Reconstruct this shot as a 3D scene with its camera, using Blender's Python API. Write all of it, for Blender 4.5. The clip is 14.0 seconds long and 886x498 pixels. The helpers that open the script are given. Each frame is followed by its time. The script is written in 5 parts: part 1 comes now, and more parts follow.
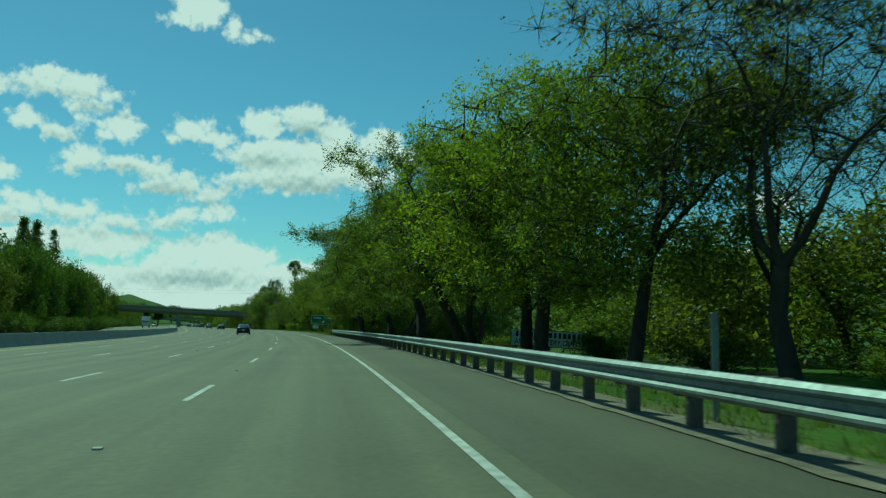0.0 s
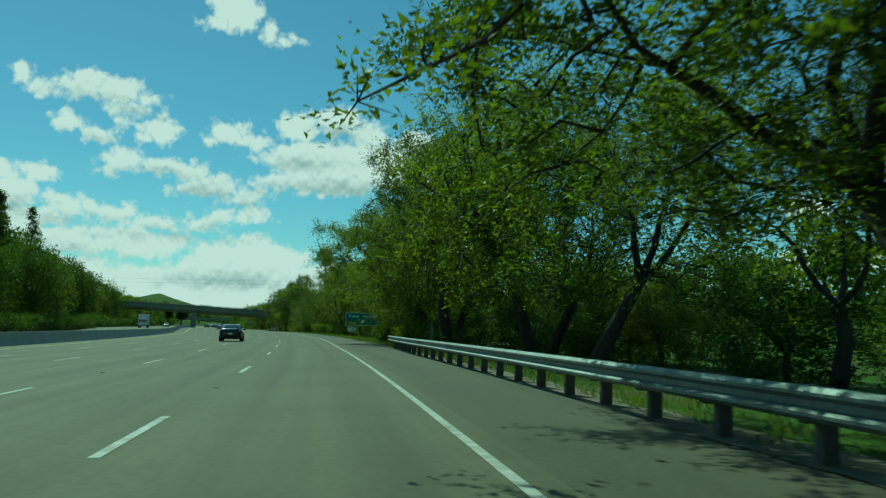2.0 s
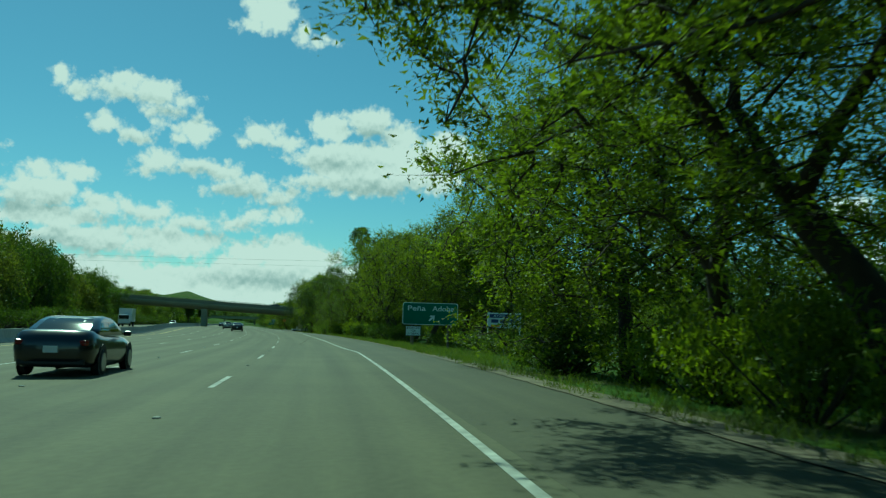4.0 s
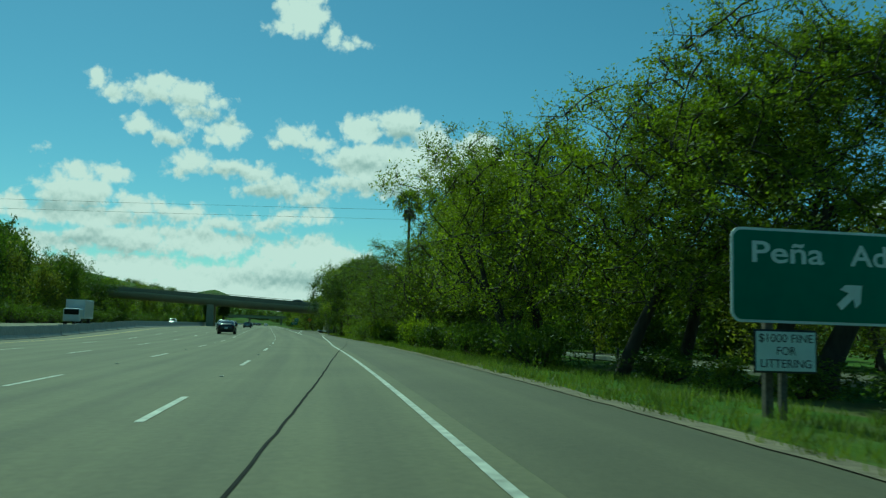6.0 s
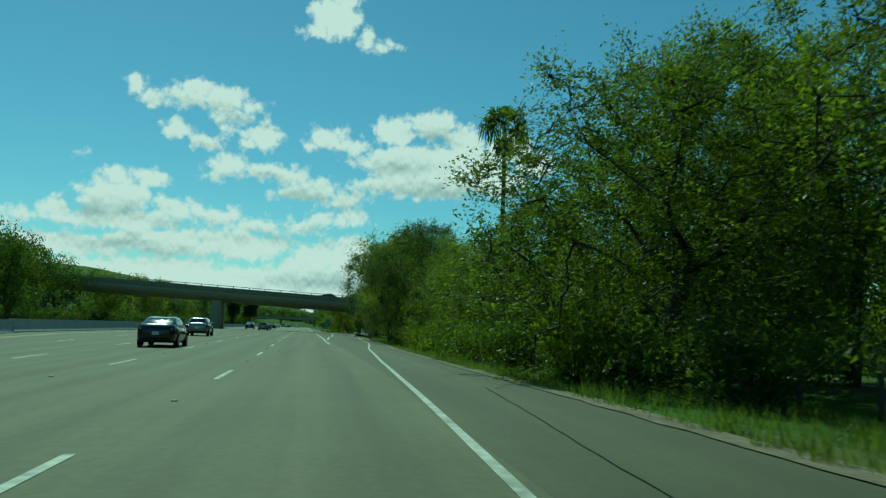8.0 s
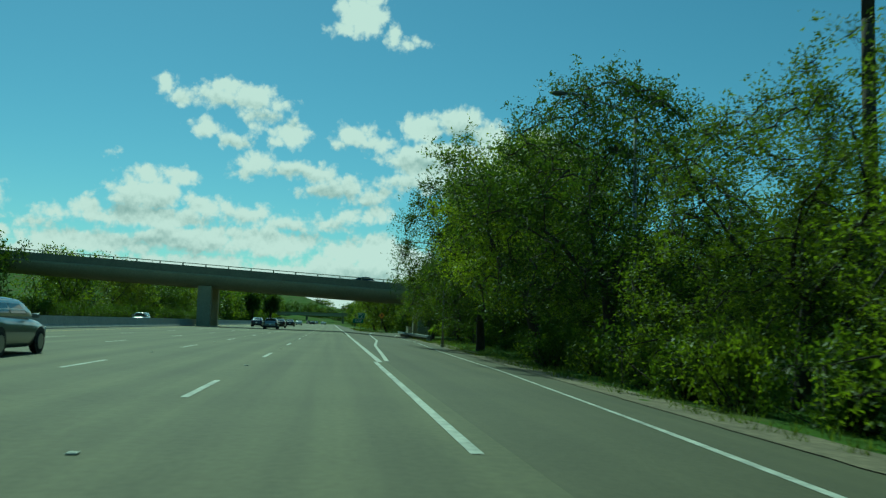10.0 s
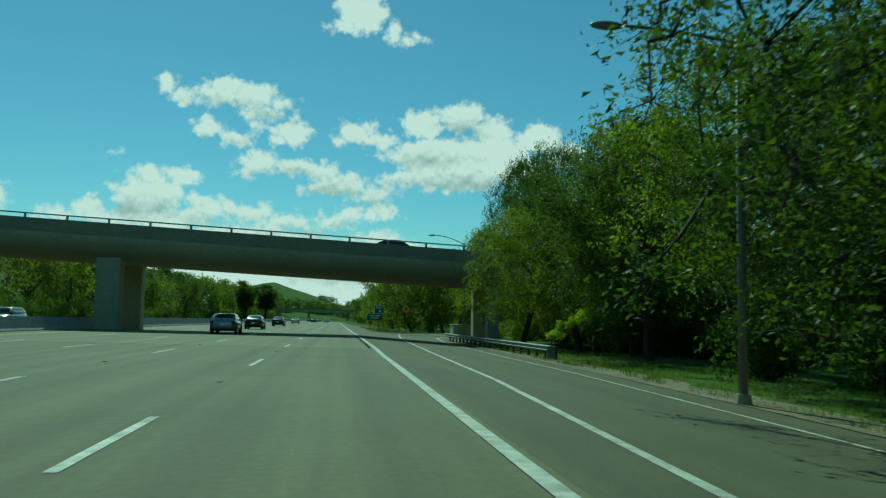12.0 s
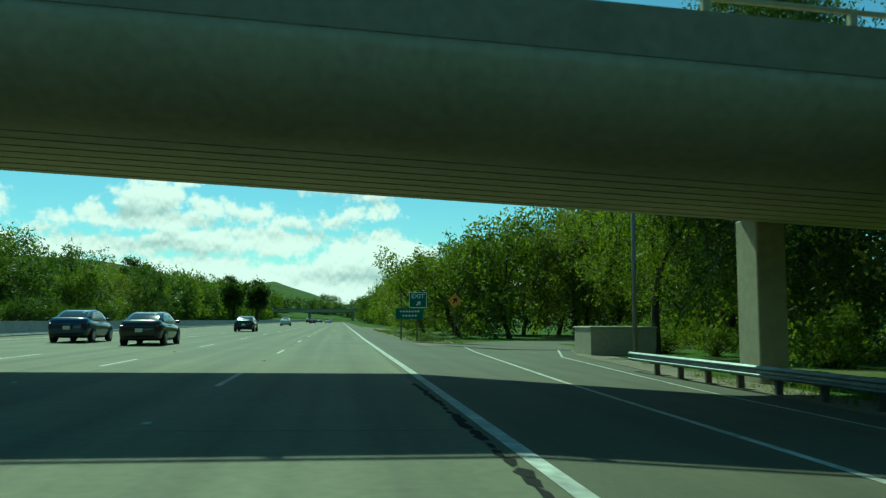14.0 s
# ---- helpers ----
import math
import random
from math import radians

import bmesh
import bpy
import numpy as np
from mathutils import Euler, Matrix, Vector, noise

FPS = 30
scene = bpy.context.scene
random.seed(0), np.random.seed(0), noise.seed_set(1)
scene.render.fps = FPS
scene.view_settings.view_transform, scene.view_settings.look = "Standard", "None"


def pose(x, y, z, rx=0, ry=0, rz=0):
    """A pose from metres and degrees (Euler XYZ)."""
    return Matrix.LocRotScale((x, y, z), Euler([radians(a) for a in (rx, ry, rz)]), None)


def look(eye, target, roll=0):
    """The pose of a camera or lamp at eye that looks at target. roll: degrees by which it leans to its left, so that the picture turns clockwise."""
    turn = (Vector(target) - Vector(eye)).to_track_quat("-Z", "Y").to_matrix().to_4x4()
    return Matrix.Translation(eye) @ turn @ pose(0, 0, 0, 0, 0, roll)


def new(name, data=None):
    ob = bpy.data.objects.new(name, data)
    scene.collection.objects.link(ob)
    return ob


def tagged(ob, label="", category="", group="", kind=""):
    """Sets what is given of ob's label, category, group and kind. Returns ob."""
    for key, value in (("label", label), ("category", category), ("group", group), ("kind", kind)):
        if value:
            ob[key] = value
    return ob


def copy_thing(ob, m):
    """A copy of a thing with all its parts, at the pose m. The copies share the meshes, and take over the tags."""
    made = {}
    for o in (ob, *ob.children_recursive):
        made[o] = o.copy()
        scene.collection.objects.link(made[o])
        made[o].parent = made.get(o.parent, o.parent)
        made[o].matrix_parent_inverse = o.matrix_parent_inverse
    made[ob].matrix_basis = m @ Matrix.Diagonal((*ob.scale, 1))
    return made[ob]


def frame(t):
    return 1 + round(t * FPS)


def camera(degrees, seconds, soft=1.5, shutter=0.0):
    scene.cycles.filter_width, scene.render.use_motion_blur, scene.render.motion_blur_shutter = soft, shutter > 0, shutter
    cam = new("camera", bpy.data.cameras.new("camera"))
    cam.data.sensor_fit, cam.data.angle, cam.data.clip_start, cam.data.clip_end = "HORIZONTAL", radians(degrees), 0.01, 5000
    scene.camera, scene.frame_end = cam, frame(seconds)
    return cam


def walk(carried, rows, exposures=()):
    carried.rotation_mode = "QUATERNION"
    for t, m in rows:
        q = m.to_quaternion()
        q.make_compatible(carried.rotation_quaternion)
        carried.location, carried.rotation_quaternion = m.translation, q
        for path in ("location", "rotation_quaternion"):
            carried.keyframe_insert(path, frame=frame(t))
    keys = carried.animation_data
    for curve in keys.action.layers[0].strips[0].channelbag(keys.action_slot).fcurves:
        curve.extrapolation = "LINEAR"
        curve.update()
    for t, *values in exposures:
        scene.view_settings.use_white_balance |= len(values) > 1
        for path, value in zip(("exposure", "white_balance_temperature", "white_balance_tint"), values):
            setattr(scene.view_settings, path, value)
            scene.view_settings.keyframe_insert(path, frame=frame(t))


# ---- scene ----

# ---------------------------------------------------------------- camera
cam = camera(56.8, 14.0, soft=1.25, shutter=0.1)
ROWS = [
    (0, -21.729, 1.33, 1.224, -18.465, 5.429, -0.477),
    (0.5, -19.566, 13.653, 1.223, -17.901, 5.543, -0.638),
    (1, -17.575, 26.021, 1.221, -17.253, 5.514, -0.641),
    (1.5, -15.53, 38.275, 1.222, -16.768, 5.664, -0.983),
    (2, -13.666, 50.628, 1.222, -16.138, 5.582, -0.968),
    (2.5, -11.925, 62.997, 1.222, -15.611, 5.563, -1.088),
    (3, -10.306, 75.38, 1.222, -14.97, 5.594, -1.198),
    (4, -7.375, 100.166, 1.222, -13.934, 5.576, -1.385),
    (4.75, -5.491, 118.791, 1.223, -13.157, 5.561, -1.525),
    (5.5, -3.878, 137.441, 1.223, -12.38, 5.547, -1.666),
    (6, -2.96, 149.884, 1.223, -11.85, 5.60, -1.75),
    (6.5, -2.114, 162.297, 1.224, -11.24, 5.53, -1.629),
    (7, -1.459, 174.856, 1.224, -10.742, 5.596, -1.697),
    (7.5, -0.912, 187.395, 1.224, -10.123, 5.566, -1.656),
    (8, -0.414, 199.897, 1.225, -9.464, 5.624, -1.652),
    (8.5, -0.103, 212.422, 1.225, -8.738, 5.594, -1.577),
    (9.25, 0.05, 231.203, 1.223, -7.87, 5.469, -1.608),
    (10, -0.011, 249.984, 1.223, -7.558, 5.343, -1.639),
    (10.5, -0.061, 262.504, 1.224, -7.535, 5.26, -1.66),
    (11, -0.112, 275.024, 1.224, -7.512, 5.177, -1.68),
    (11.5, -0.054, 287.575, 1.224, -7.393, 5.043, -1.31),
    (12, -0.051, 300.173, 1.224, -7.346, 5.049, -0.855),
    (12.5, -0.065, 312.763, 1.224, -7.225, 4.986, -0.829),
    (13, -0.002, 325.073, 1.223, -7.235, 5.02, -0.387),
    (13.5, 0.014, 337.547, 1.223, -7.201, 4.964, -0.367),
    (14, 0.003, 350.055, 1.223, -7.171, 4.954, -0.044),
]


def eye_pose(x, y, z, yaw, pitch, roll):
    return pose(x, y, z, 0, 0, yaw) @ pose(0, 0, 0, pitch) @ pose(0, 0, 0, 0, roll) @ pose(0, 0, 0, 90)


walk(cam, [(r[0], eye_pose(*r[1:])) for r in ROWS], exposures=[(0, -0.2, 5540, -54), (13.2, -0.2, 5540, -54), (14, 0.2, 5680, -54)])

# ---------------------------------------------------------------- sun and sky
SUN_AZ, SUN_EL = radians(-13), radians(47)      # azimuth from +y towards +x
sun_way = Vector((math.sin(SUN_AZ) * math.cos(SUN_EL), math.cos(SUN_AZ) * math.cos(SUN_EL), math.sin(SUN_EL)))
sun_data = bpy.data.lights.new("sun", "SUN")
sun_data.energy, sun_data.angle, sun_data.color = 3.6, radians(0.6), (1.0, 0.95, 0.86)
sun = new("sun", sun_data)
sun.matrix_world = look(sun_way * 300, (0, 0, 0))

# clouds of the sky: azimuth, elevation, half width, half height in degrees
CLOUDS_HIGH = [(1.3, 20.9, 1.80, 1.33), (2.0, 22.0, 1.25, 0.86), (0.4, 20.1, 1.41, 0.59), (3.6, 19.8, 0.55, 0.86), (4.5, 19.3, 0.51, 0.43), (5.5, 19.5, 0.78, 0.23), (-11.8, 15.3, 0.70, 0.70), (-10.9, 14.6, 0.94, 0.62), (-8.8, 14.9, 2.03, 0.70), (-7.8, 15.6, 1.56, 0.62), (-6.0, 15.1, 1.41, 1.02), (-4.5, 14.7, 1.09, 0.51), (-5.3, 13.9, 1.41, 0.59), (-5.6, 13.2, 0.59, 0.43), (-8.9, 12.8, 1.05, 0.70), (-7.5, 12.2, 1.29, 0.55), (-6.6, 11.9, 0.70, 0.31), (-3.4, 12.8, 1.29, 0.94), (-4.1, 12.2, 0.94, 0.43), (-14.7, 10.6, 0.59, 0.23)]
CLOUDS_MID = [(1.1, 13.0, 1.45, 0.74), (0.2, 12.3, 0.62, 0.35), (3.0, 12.5, 1.48, 0.62), (5.9, 13.6, 1.48, 1.05), (8.5, 14.2, 1.80, 1.05), (10.7, 13.3, 1.48, 0.98), (6.8, 11.4, 3.59, 1.41), (10.4, 11.6, 3.05, 1.41), (14.0, 12.7, 1.64, 1.09), (15.7, 11.6, 1.41, 0.94), (4.9, 9.9, 2.03, 0.70), (8.7, 9.9, 3.91, 0.94), (12.4, 10.4, 2.81, 0.98), (-5.5, 10.7, 1.29, 0.78), (-6.6, 9.9, 0.94, 0.39), (-3.6, 10.3, 1.64, 0.62), (-1.5, 10.2, 1.48, 0.74), (0.9, 9.4, 1.88, 0.78), (-0.8, 9.0, 1.64, 0.62), (2.2, 8.7, 1.64, 0.55), (3.2, 9.0, 0.86, 0.47)]
CLOUDS_LEFT = [(-12.4, 9.3, 1.48, 0.66), (-10.5, 9.3, 1.05, 0.74), (-13.7, 8.1, 1.45, 0.86), (-12.1, 8.0, 2.58, 1.02), (-16.2, 7.0, 0.98, 0.66), (-17.9, 6.5, 1.25, 0.43), (-8.6, 7.5, 1.80, 0.70), (-15.4, 6.4, 2.27, 0.55), (-12.3, 6.5, 4.10, 0.94), (-6.0, 7.1, 2.58, 0.59), (-3.6, 6.6, 2.19, 0.59), (-0.7, 6.8, 1.80, 0.51), (1.8, 7.3, 1.80, 0.62), (3.0, 7.6, 1.02, 0.66), (-19.4, 5.8, 1.80, 0.47), (-22.2, 7.3, 1.33, 0.94), (-22.5, 5.0, 2.34, 0.94), (40.6, 8.2, 1.6, .8), (41.5, 4.7, 3, 1.0), (62, 12, 9, 4), (-45, 9, 9, 4)]
CLOUDS_LOW = [(-16.3, 4.7, 5.47, 0.55), (-9.8, 5.3, 4.30, 0.70), (-4.7, 5.3, 3.91, 0.70), (3.1, 5.2, 1.95, 0.78), (0.9, 4.8, 1.80, 0.66), (-0.2, 3.8, 2.34, 0.66), (3.9, 4.3, 3.12, 1.02), (2.4, 2.9, 4.30, 0.94), (-3.4, 2.9, 4.30, 0.78), (-9.0, 3.2, 5.08, 0.78), (-14.5, 3.2, 4.69, 0.62), (-19.1, 3.6, 3.91, 0.70), (-9.6, 1.1, 20.31, 1.33), (7.9, 2.1, 12.50, 1.56), (-28.0, 1.7, 11.72, 2.34)]
# their grey undersides and hollows
CLOUD_HOLLOWS = [(8.6, 13.3, 1.48, 0.62), (6.4, 11.1, 1.95, 0.47), (9.3, 9.4, 4.30, 0.62), (4.9, 9.3, 1.76, 0.39), (1.2, 11.8, 1.17, 0.31), (-0.2, 8.8, 2.15, 0.47), (-3.8, 9.9, 1.76, 0.27), (2.1, 8.2, 1.56, 0.27), (-13.9, 7.1, 1.33, 0.62), (-12.0, 7.1, 1.56, 0.47), (-12.4, 5.1, 2.34, 0.47), (-16.7, 5.5, 2.34, 0.31), (-8.1, 6.5, 1.56, 0.31), (-1.7, 6.0, 2.73, 0.35), (1.0, 6.4, 1.95, 0.27), (-9.8, 4.5, 3.12, 0.39), (1.6, 3.0, 3.52, 0.55), (-5.1, 13.7, 1.09, 0.31), (-8.0, 14.4, 1.56, 0.23), (-7.1, 11.9, 0.94, 0.20)]


CLOUD_WHITE, CLOUD_GREY = 10.3, 5.9


def build_world():
    w = bpy.data.worlds.new("sky")
    w.use_nodes = True
    scene.world = w
    nt = w.node_tree
    nt.nodes.clear()
    N, Lk = nt.nodes.new, nt.links.new
    out, bg = N("ShaderNodeOutputWorld"), N("ShaderNodeBackground")
    sky = N("ShaderNodeTexSky")
    sky.sky_type, sky.sun_disc = "NISHITA", False
    sky.sun_elevation, sky.sun_rotation = SUN_EL, SUN_AZ
    sky.air_density, sky.dust_density, sky.ozone_density = 1.0, 0.15, 3.0
    tc = N("ShaderNodeTexCoord")
    sep = N("ShaderNodeSeparateXYZ")
    Lk(tc.outputs["Generated"], sep.inputs[0])

    def math_node(op, a, b=None, clamp=False):
        n = N("ShaderNodeMath")
        n.operation, n.use_clamp = op, clamp
        for i, v in enumerate((a, b)):
            if v is None:
                continue
            if isinstance(v, (int, float)):
                n.inputs[i].default_value = v
            else:
                Lk(v, n.inputs[i])
        return n.outputs[0]
    deg = 180 / math.pi
    az = math_node("MULTIPLY", math_node("ARCTAN2", sep.outputs[0], sep.outputs[1]), deg)
    el = math_node("MULTIPLY", math_node("ARCSINE", sep.outputs[2]), deg)
    comb = N("ShaderNodeCombineXYZ")
    Lk(az, comb.inputs[0]), Lk(el, comb.inputs[1])
    # billowing edges in three sizes, looked up here and a little higher
    def puffs(lift):
        src = comb.outputs[0]
        if lift:
            up = N("ShaderNodeVectorMath")
            up.inputs[1].default_value = (0, lift, 0)
            Lk(src, up.inputs[0])
            src = up.outputs[0]
        n = N("ShaderNodeTexNoise")
        n.noise_dimensions = "2D"
        n.inputs["Scale"].default_value, n.inputs["Detail"].default_value, n.inputs["Roughness"].default_value = 0.9, 5, 0.55
        Lk(src, n.inputs["Vector"])
        total = math_node("MULTIPLY", math_node("SUBTRACT", n.outputs["Fac"], 0.5), 1.1)
        # the round heads of the cloud, a little bent by the noise
        bent = N("ShaderNodeVectorMath")
        bent.operation = "MULTIPLY_ADD"
        Lk(n.outputs["Color"], bent.inputs[0])
        bent.inputs[1].default_value = (0.5, 0.5, 0)
        Lk(src, bent.inputs[2])
        for scale, amount in ((1.0, 0.42), (2.2, 0.26), (5.0, 0.13)):
            v = N("ShaderNodeTexVoronoi")
            v.voronoi_dimensions, v.feature = "2D", "SMOOTH_F1"
            v.inputs["Scale"].default_value, v.inputs["Smoothness"].default_value = scale, 0.35
            Lk(bent.outputs[0], v.inputs["Vector"])
            total = math_node("ADD", total, math_node("MULTIPLY", math_node("SUBTRACT", 0.40, v.outputs["Distance"]), amount))
        return total

    def joined(old, ca, ce, ra, re):
        """Adds one ellipse, as degrees inside its edge, to a field of them."""
        mp, ln, f = N("ShaderNodeVectorMath"), N("ShaderNodeVectorMath"), N("ShaderNodeMath")
        mp.operation, ln.operation, f.operation = "MULTIPLY_ADD", "LENGTH", "MULTIPLY_ADD"
        mp.inputs[1].default_value, mp.inputs[2].default_value = (1 / ra, 1 / re, 0), (-ca / ra, -ce / re, 0)
        Lk(comb.outputs[0], mp.inputs[0]), Lk(mp.outputs[0], ln.inputs[0]), Lk(ln.outputs["Value"], f.inputs[0])
        deep = min(ra, re)
        f.inputs[1].default_value, f.inputs[2].default_value = -deep, deep * 1.06 + 0.13
        if old is None:
            return f.outputs[0]
        n = N("ShaderNodeMath")
        n.operation = "SMOOTH_MAX"
        Lk(old, n.inputs[0]), Lk(f.outputs[0], n.inputs[1])
        n.inputs[2].default_value = 0.12
        return n.outputs[0]
    field = hollow = None
    for row in CLOUDS_HIGH + CLOUDS_MID + CLOUDS_LEFT:
        field = joined(field, *row)
    for ca, ce, ra, re in CLOUDS_LOW:
        field = joined(field, ca, ce, ra, re * 1.45)
    for row in CLOUD_HOLLOWS:
        hollow = joined(hollow, *row)
    billow = puffs(0)
    dens = math_node("ADD", field, billow)
    mr = N("ShaderNodeMapRange")
    mr.interpolation_type = "SMOOTHSTEP"
    mr.inputs["From Min"].default_value, mr.inputs["From Max"].default_value = -0.05, 0.52
    Lk(dens, mr.inputs["Value"])
    # greyer in the hollows and where a billow has more of itself above
    core = N("ShaderNodeMapRange")
    core.interpolation_type = "SMOOTHSTEP"
    core.inputs["From Min"].default_value, core.inputs["From Max"].default_value = -0.35, 0.95
    Lk(math_node("ADD", math_node("MULTIPLY", math_node("SUBTRACT", puffs(0.35), billow), 1.0), math_node("MULTIPLY", math_node("ADD", hollow, math_node("MULTIPLY", billow, 0.35)), 0.9)), core.inputs["Value"])
    ramp = N("ShaderNodeMix")
    ramp.data_type = "RGBA"
    ramp.inputs["A"].default_value, ramp.inputs["B"].default_value = (CLOUD_WHITE * 1.14, CLOUD_WHITE, CLOUD_WHITE * 1.1, 1), (CLOUD_GREY * 0.95, CLOUD_GREY, CLOUD_GREY * 1.14, 1)
    Lk(core.outputs[0], ramp.inputs["Factor"])
    mix = N("ShaderNodeMix")
    mix.data_type = "RGBA"
    Lk(mr.outputs[0], mix.inputs["Factor"])
    blue = N("ShaderNodeMix")
    blue.data_type, blue.blend_type = "RGBA", "MULTIPLY"
    blue.inputs["Factor"].default_value = 1.0
    Lk(sky.outputs[0], blue.inputs["A"])
    blue.inputs["B"].default_value = (0.93, 1.05, 1.12, 1)
    Lk(blue.outputs["Result"], mix.inputs["A"])
    Lk(ramp.outputs["Result"], mix.inputs["B"])
    Lk(mix.outputs["Result"], bg.inputs["Color"])
    bg.inputs["Strength"].default_value = 0.075
    Lk(bg.outputs[0], out.inputs["Surface"])


build_world()

# ---------------------------------------------------------------- the road's line
# s: metres along the drive, d: metres to the right of its line
CURVE, BEND_END = 7.75e-4, 237.5


def at(s, d=0.0, z=0.0):
    if s >= BEND_END:
        return Vector((d, s, z))
    a = CURVE * (BEND_END - s)
    return Vector((-(1 - math.cos(a)) / CURVE + d * math.cos(a), BEND_END - math.sin(a) / CURVE - d * math.sin(a), z))


def turn_at(s):
    """Degrees by which the road at s heads to the left of +y."""
    return -math.degrees(CURVE * max(BEND_END - s, 0))


def to_sd(x, y):
    if y >= BEND_END:
        return y, x
    cx = -1 / CURVE
    return BEND_END - math.atan2(BEND_END - y, x - cx) / CURVE, math.hypot(x - cx, y - BEND_END) - 1 / CURVE


def lerp(v, pts):
    if v <= pts[0][0]:
        return pts[0][1]
    for (a, fa), (b, fb) in zip(pts, pts[1:]):
        if v <= b:
            return fa + (fb - fa) * (v - a) / (b - a)
    return pts[-1][1]


def smooth(a, b, v):
    u = min(max((v - a) / (b - a), 0), 1)
    return u * u * (3 - 2 * u)


RAMP_LEFT = [(278, 1.9), (300, 2.65), (320, 3.85), (340, 4.4), (357, 5.0), (370, 5.5), (392, 6.9), (405, 8.2), (412, 9.2)]
RAMP_RIGHT = [(196, 1.48), (203, 1.55), (211, 1.8), (220, 2.08), (230, 2.45), (248, 3.4), (277, 5.7), (300, 6.7), (328, 8.2), (357, 8.6), (369, 9.1), (390, 11), (402, 14)]
PAVE_EDGE = [(0, 4.1), (100, 4.4), (130, 4.9), (180, 4.9), (225, 4.6), (248, 5.2), (277, 7.2), (300, 8.2), (328, 9.6), (357, 10.0), (375, 10.8), (392, 12.5), (403, 15)]


def pave_edge(s):
    if s < 404:
        return lerp(s, PAVE_EDGE)
    return lerp(s, [(404, 4.6), (700, 4.6)])


def ground_z(s, d):
    bank = 0.017 + (-0.030) * min(max((s - 215) / 45, 0), 1)
    z = bank * min(max(d, -22), 12)
    fall = smooth(245, 310, s)
    if d > 1.7:
        z -= 0.06 * fall * (min(d, 9.5) - 1.7)
    if d > 4.4:
        z -= (1 - fall) * 0.085 * (min(d, 13) - 4.4)
    if d < -38:
        rise = smooth(-42, -95, d) * (0.25 + 0.75 * smooth(60, 200, s) * (1 - smooth(330, 470, s)))
        z += 15 * rise
    return z


def hills_z(x, y):
    r = math.hypot(x, y)
    if r < 700:
        return 0.0
    a = math.degrees(math.atan2(x, y))
    el = lerp(a, [(-60, 3), (-30, 3.4), (-20, 3.1), (-12, 2.75), (-9.8, 2.35), (-7, 1.75), (-4.7, 1.5), (-3.3, 1.85), (-1.6, 1.45), (0, .9), (2, .8), (8, 1.6), (15, 2.6), (30, 2.2), (60, 2.5)])
    h = math.tan(radians(el)) * 1500 * smooth(750, 1500, r)
    return h * (1 + 0.25 * noise.noise(Vector((x, y, 0)) * 0.003))


# ---------------------------------------------------------------- helpers for meshes
def mesh_of(name, verts, faces, material=None, smooth_faces=False):
    me = bpy.data.meshes.new(name)
    me.from_pydata([tuple(v) for v in verts], [], [tuple(f) for f in faces])
    me.update()
    if smooth_faces:
        me.polygons.foreach_set("use_smooth", [True] * len(me.polygons))
    if material:
        me.materials.append(material)
    return me


def part(name, bm, material, parent=None, label="", smooth_faces=False):
    """Links a bmesh (or a mesh) as one mesh object under a thing or a part."""
    if isinstance(bm, bmesh.types.BMesh):
        me = bpy.data.meshes.new(name)
        bm.normal_update()
        bm.to_mesh(me)
        bm.free()
        me.materials.append(material)
        if smooth_faces:
            me.polygons.foreach_set("use_smooth", [True] * len(me.polygons))
    else:
        me = bm
    ob = new(name, me)
    if parent is not None:
        ob.parent = parent
    if label:
        ob["label"] = label
    return ob


def box(bm, size, m=None, bevel=0.0, segments=1):
    """Adds a box of that size, centred, moved by m."""
    m = m or Matrix()
    made = bmesh.ops.create_cube(bm, size=1.0, matrix=m @ Matrix.Diagonal((*size, 1)))
    if bevel:
        edges = list({e for v in made["verts"] for e in v.link_edges})
        bmesh.ops.bevel(bm, geom=edges, offset=bevel, segments=segments, affect="EDGES", profile=0.5)
    return bm


def tube(bm, a, b, ra, rb, sides=8):
    a, b = Vector(a), Vector(b)
    way = (b - a)
    m = Matrix.Translation((a + b) / 2) @ way.to_track_quat("Z", "Y").to_matrix().to_4x4()
    bmesh.ops.create_cone(bm, cap_ends=True, segments=sides, radius1=ra, radius2=rb, depth=way.length, matrix=m)
    return bm


def place(s, d, z=None, turn=0.0):
    """Pose on the ground at s, d, its y axis along the road."""
    p = at(s, d)
    return pose(p.x, p.y, ground_z(s, d) if z is None else z, 0, 0, turn_at(s) + turn)


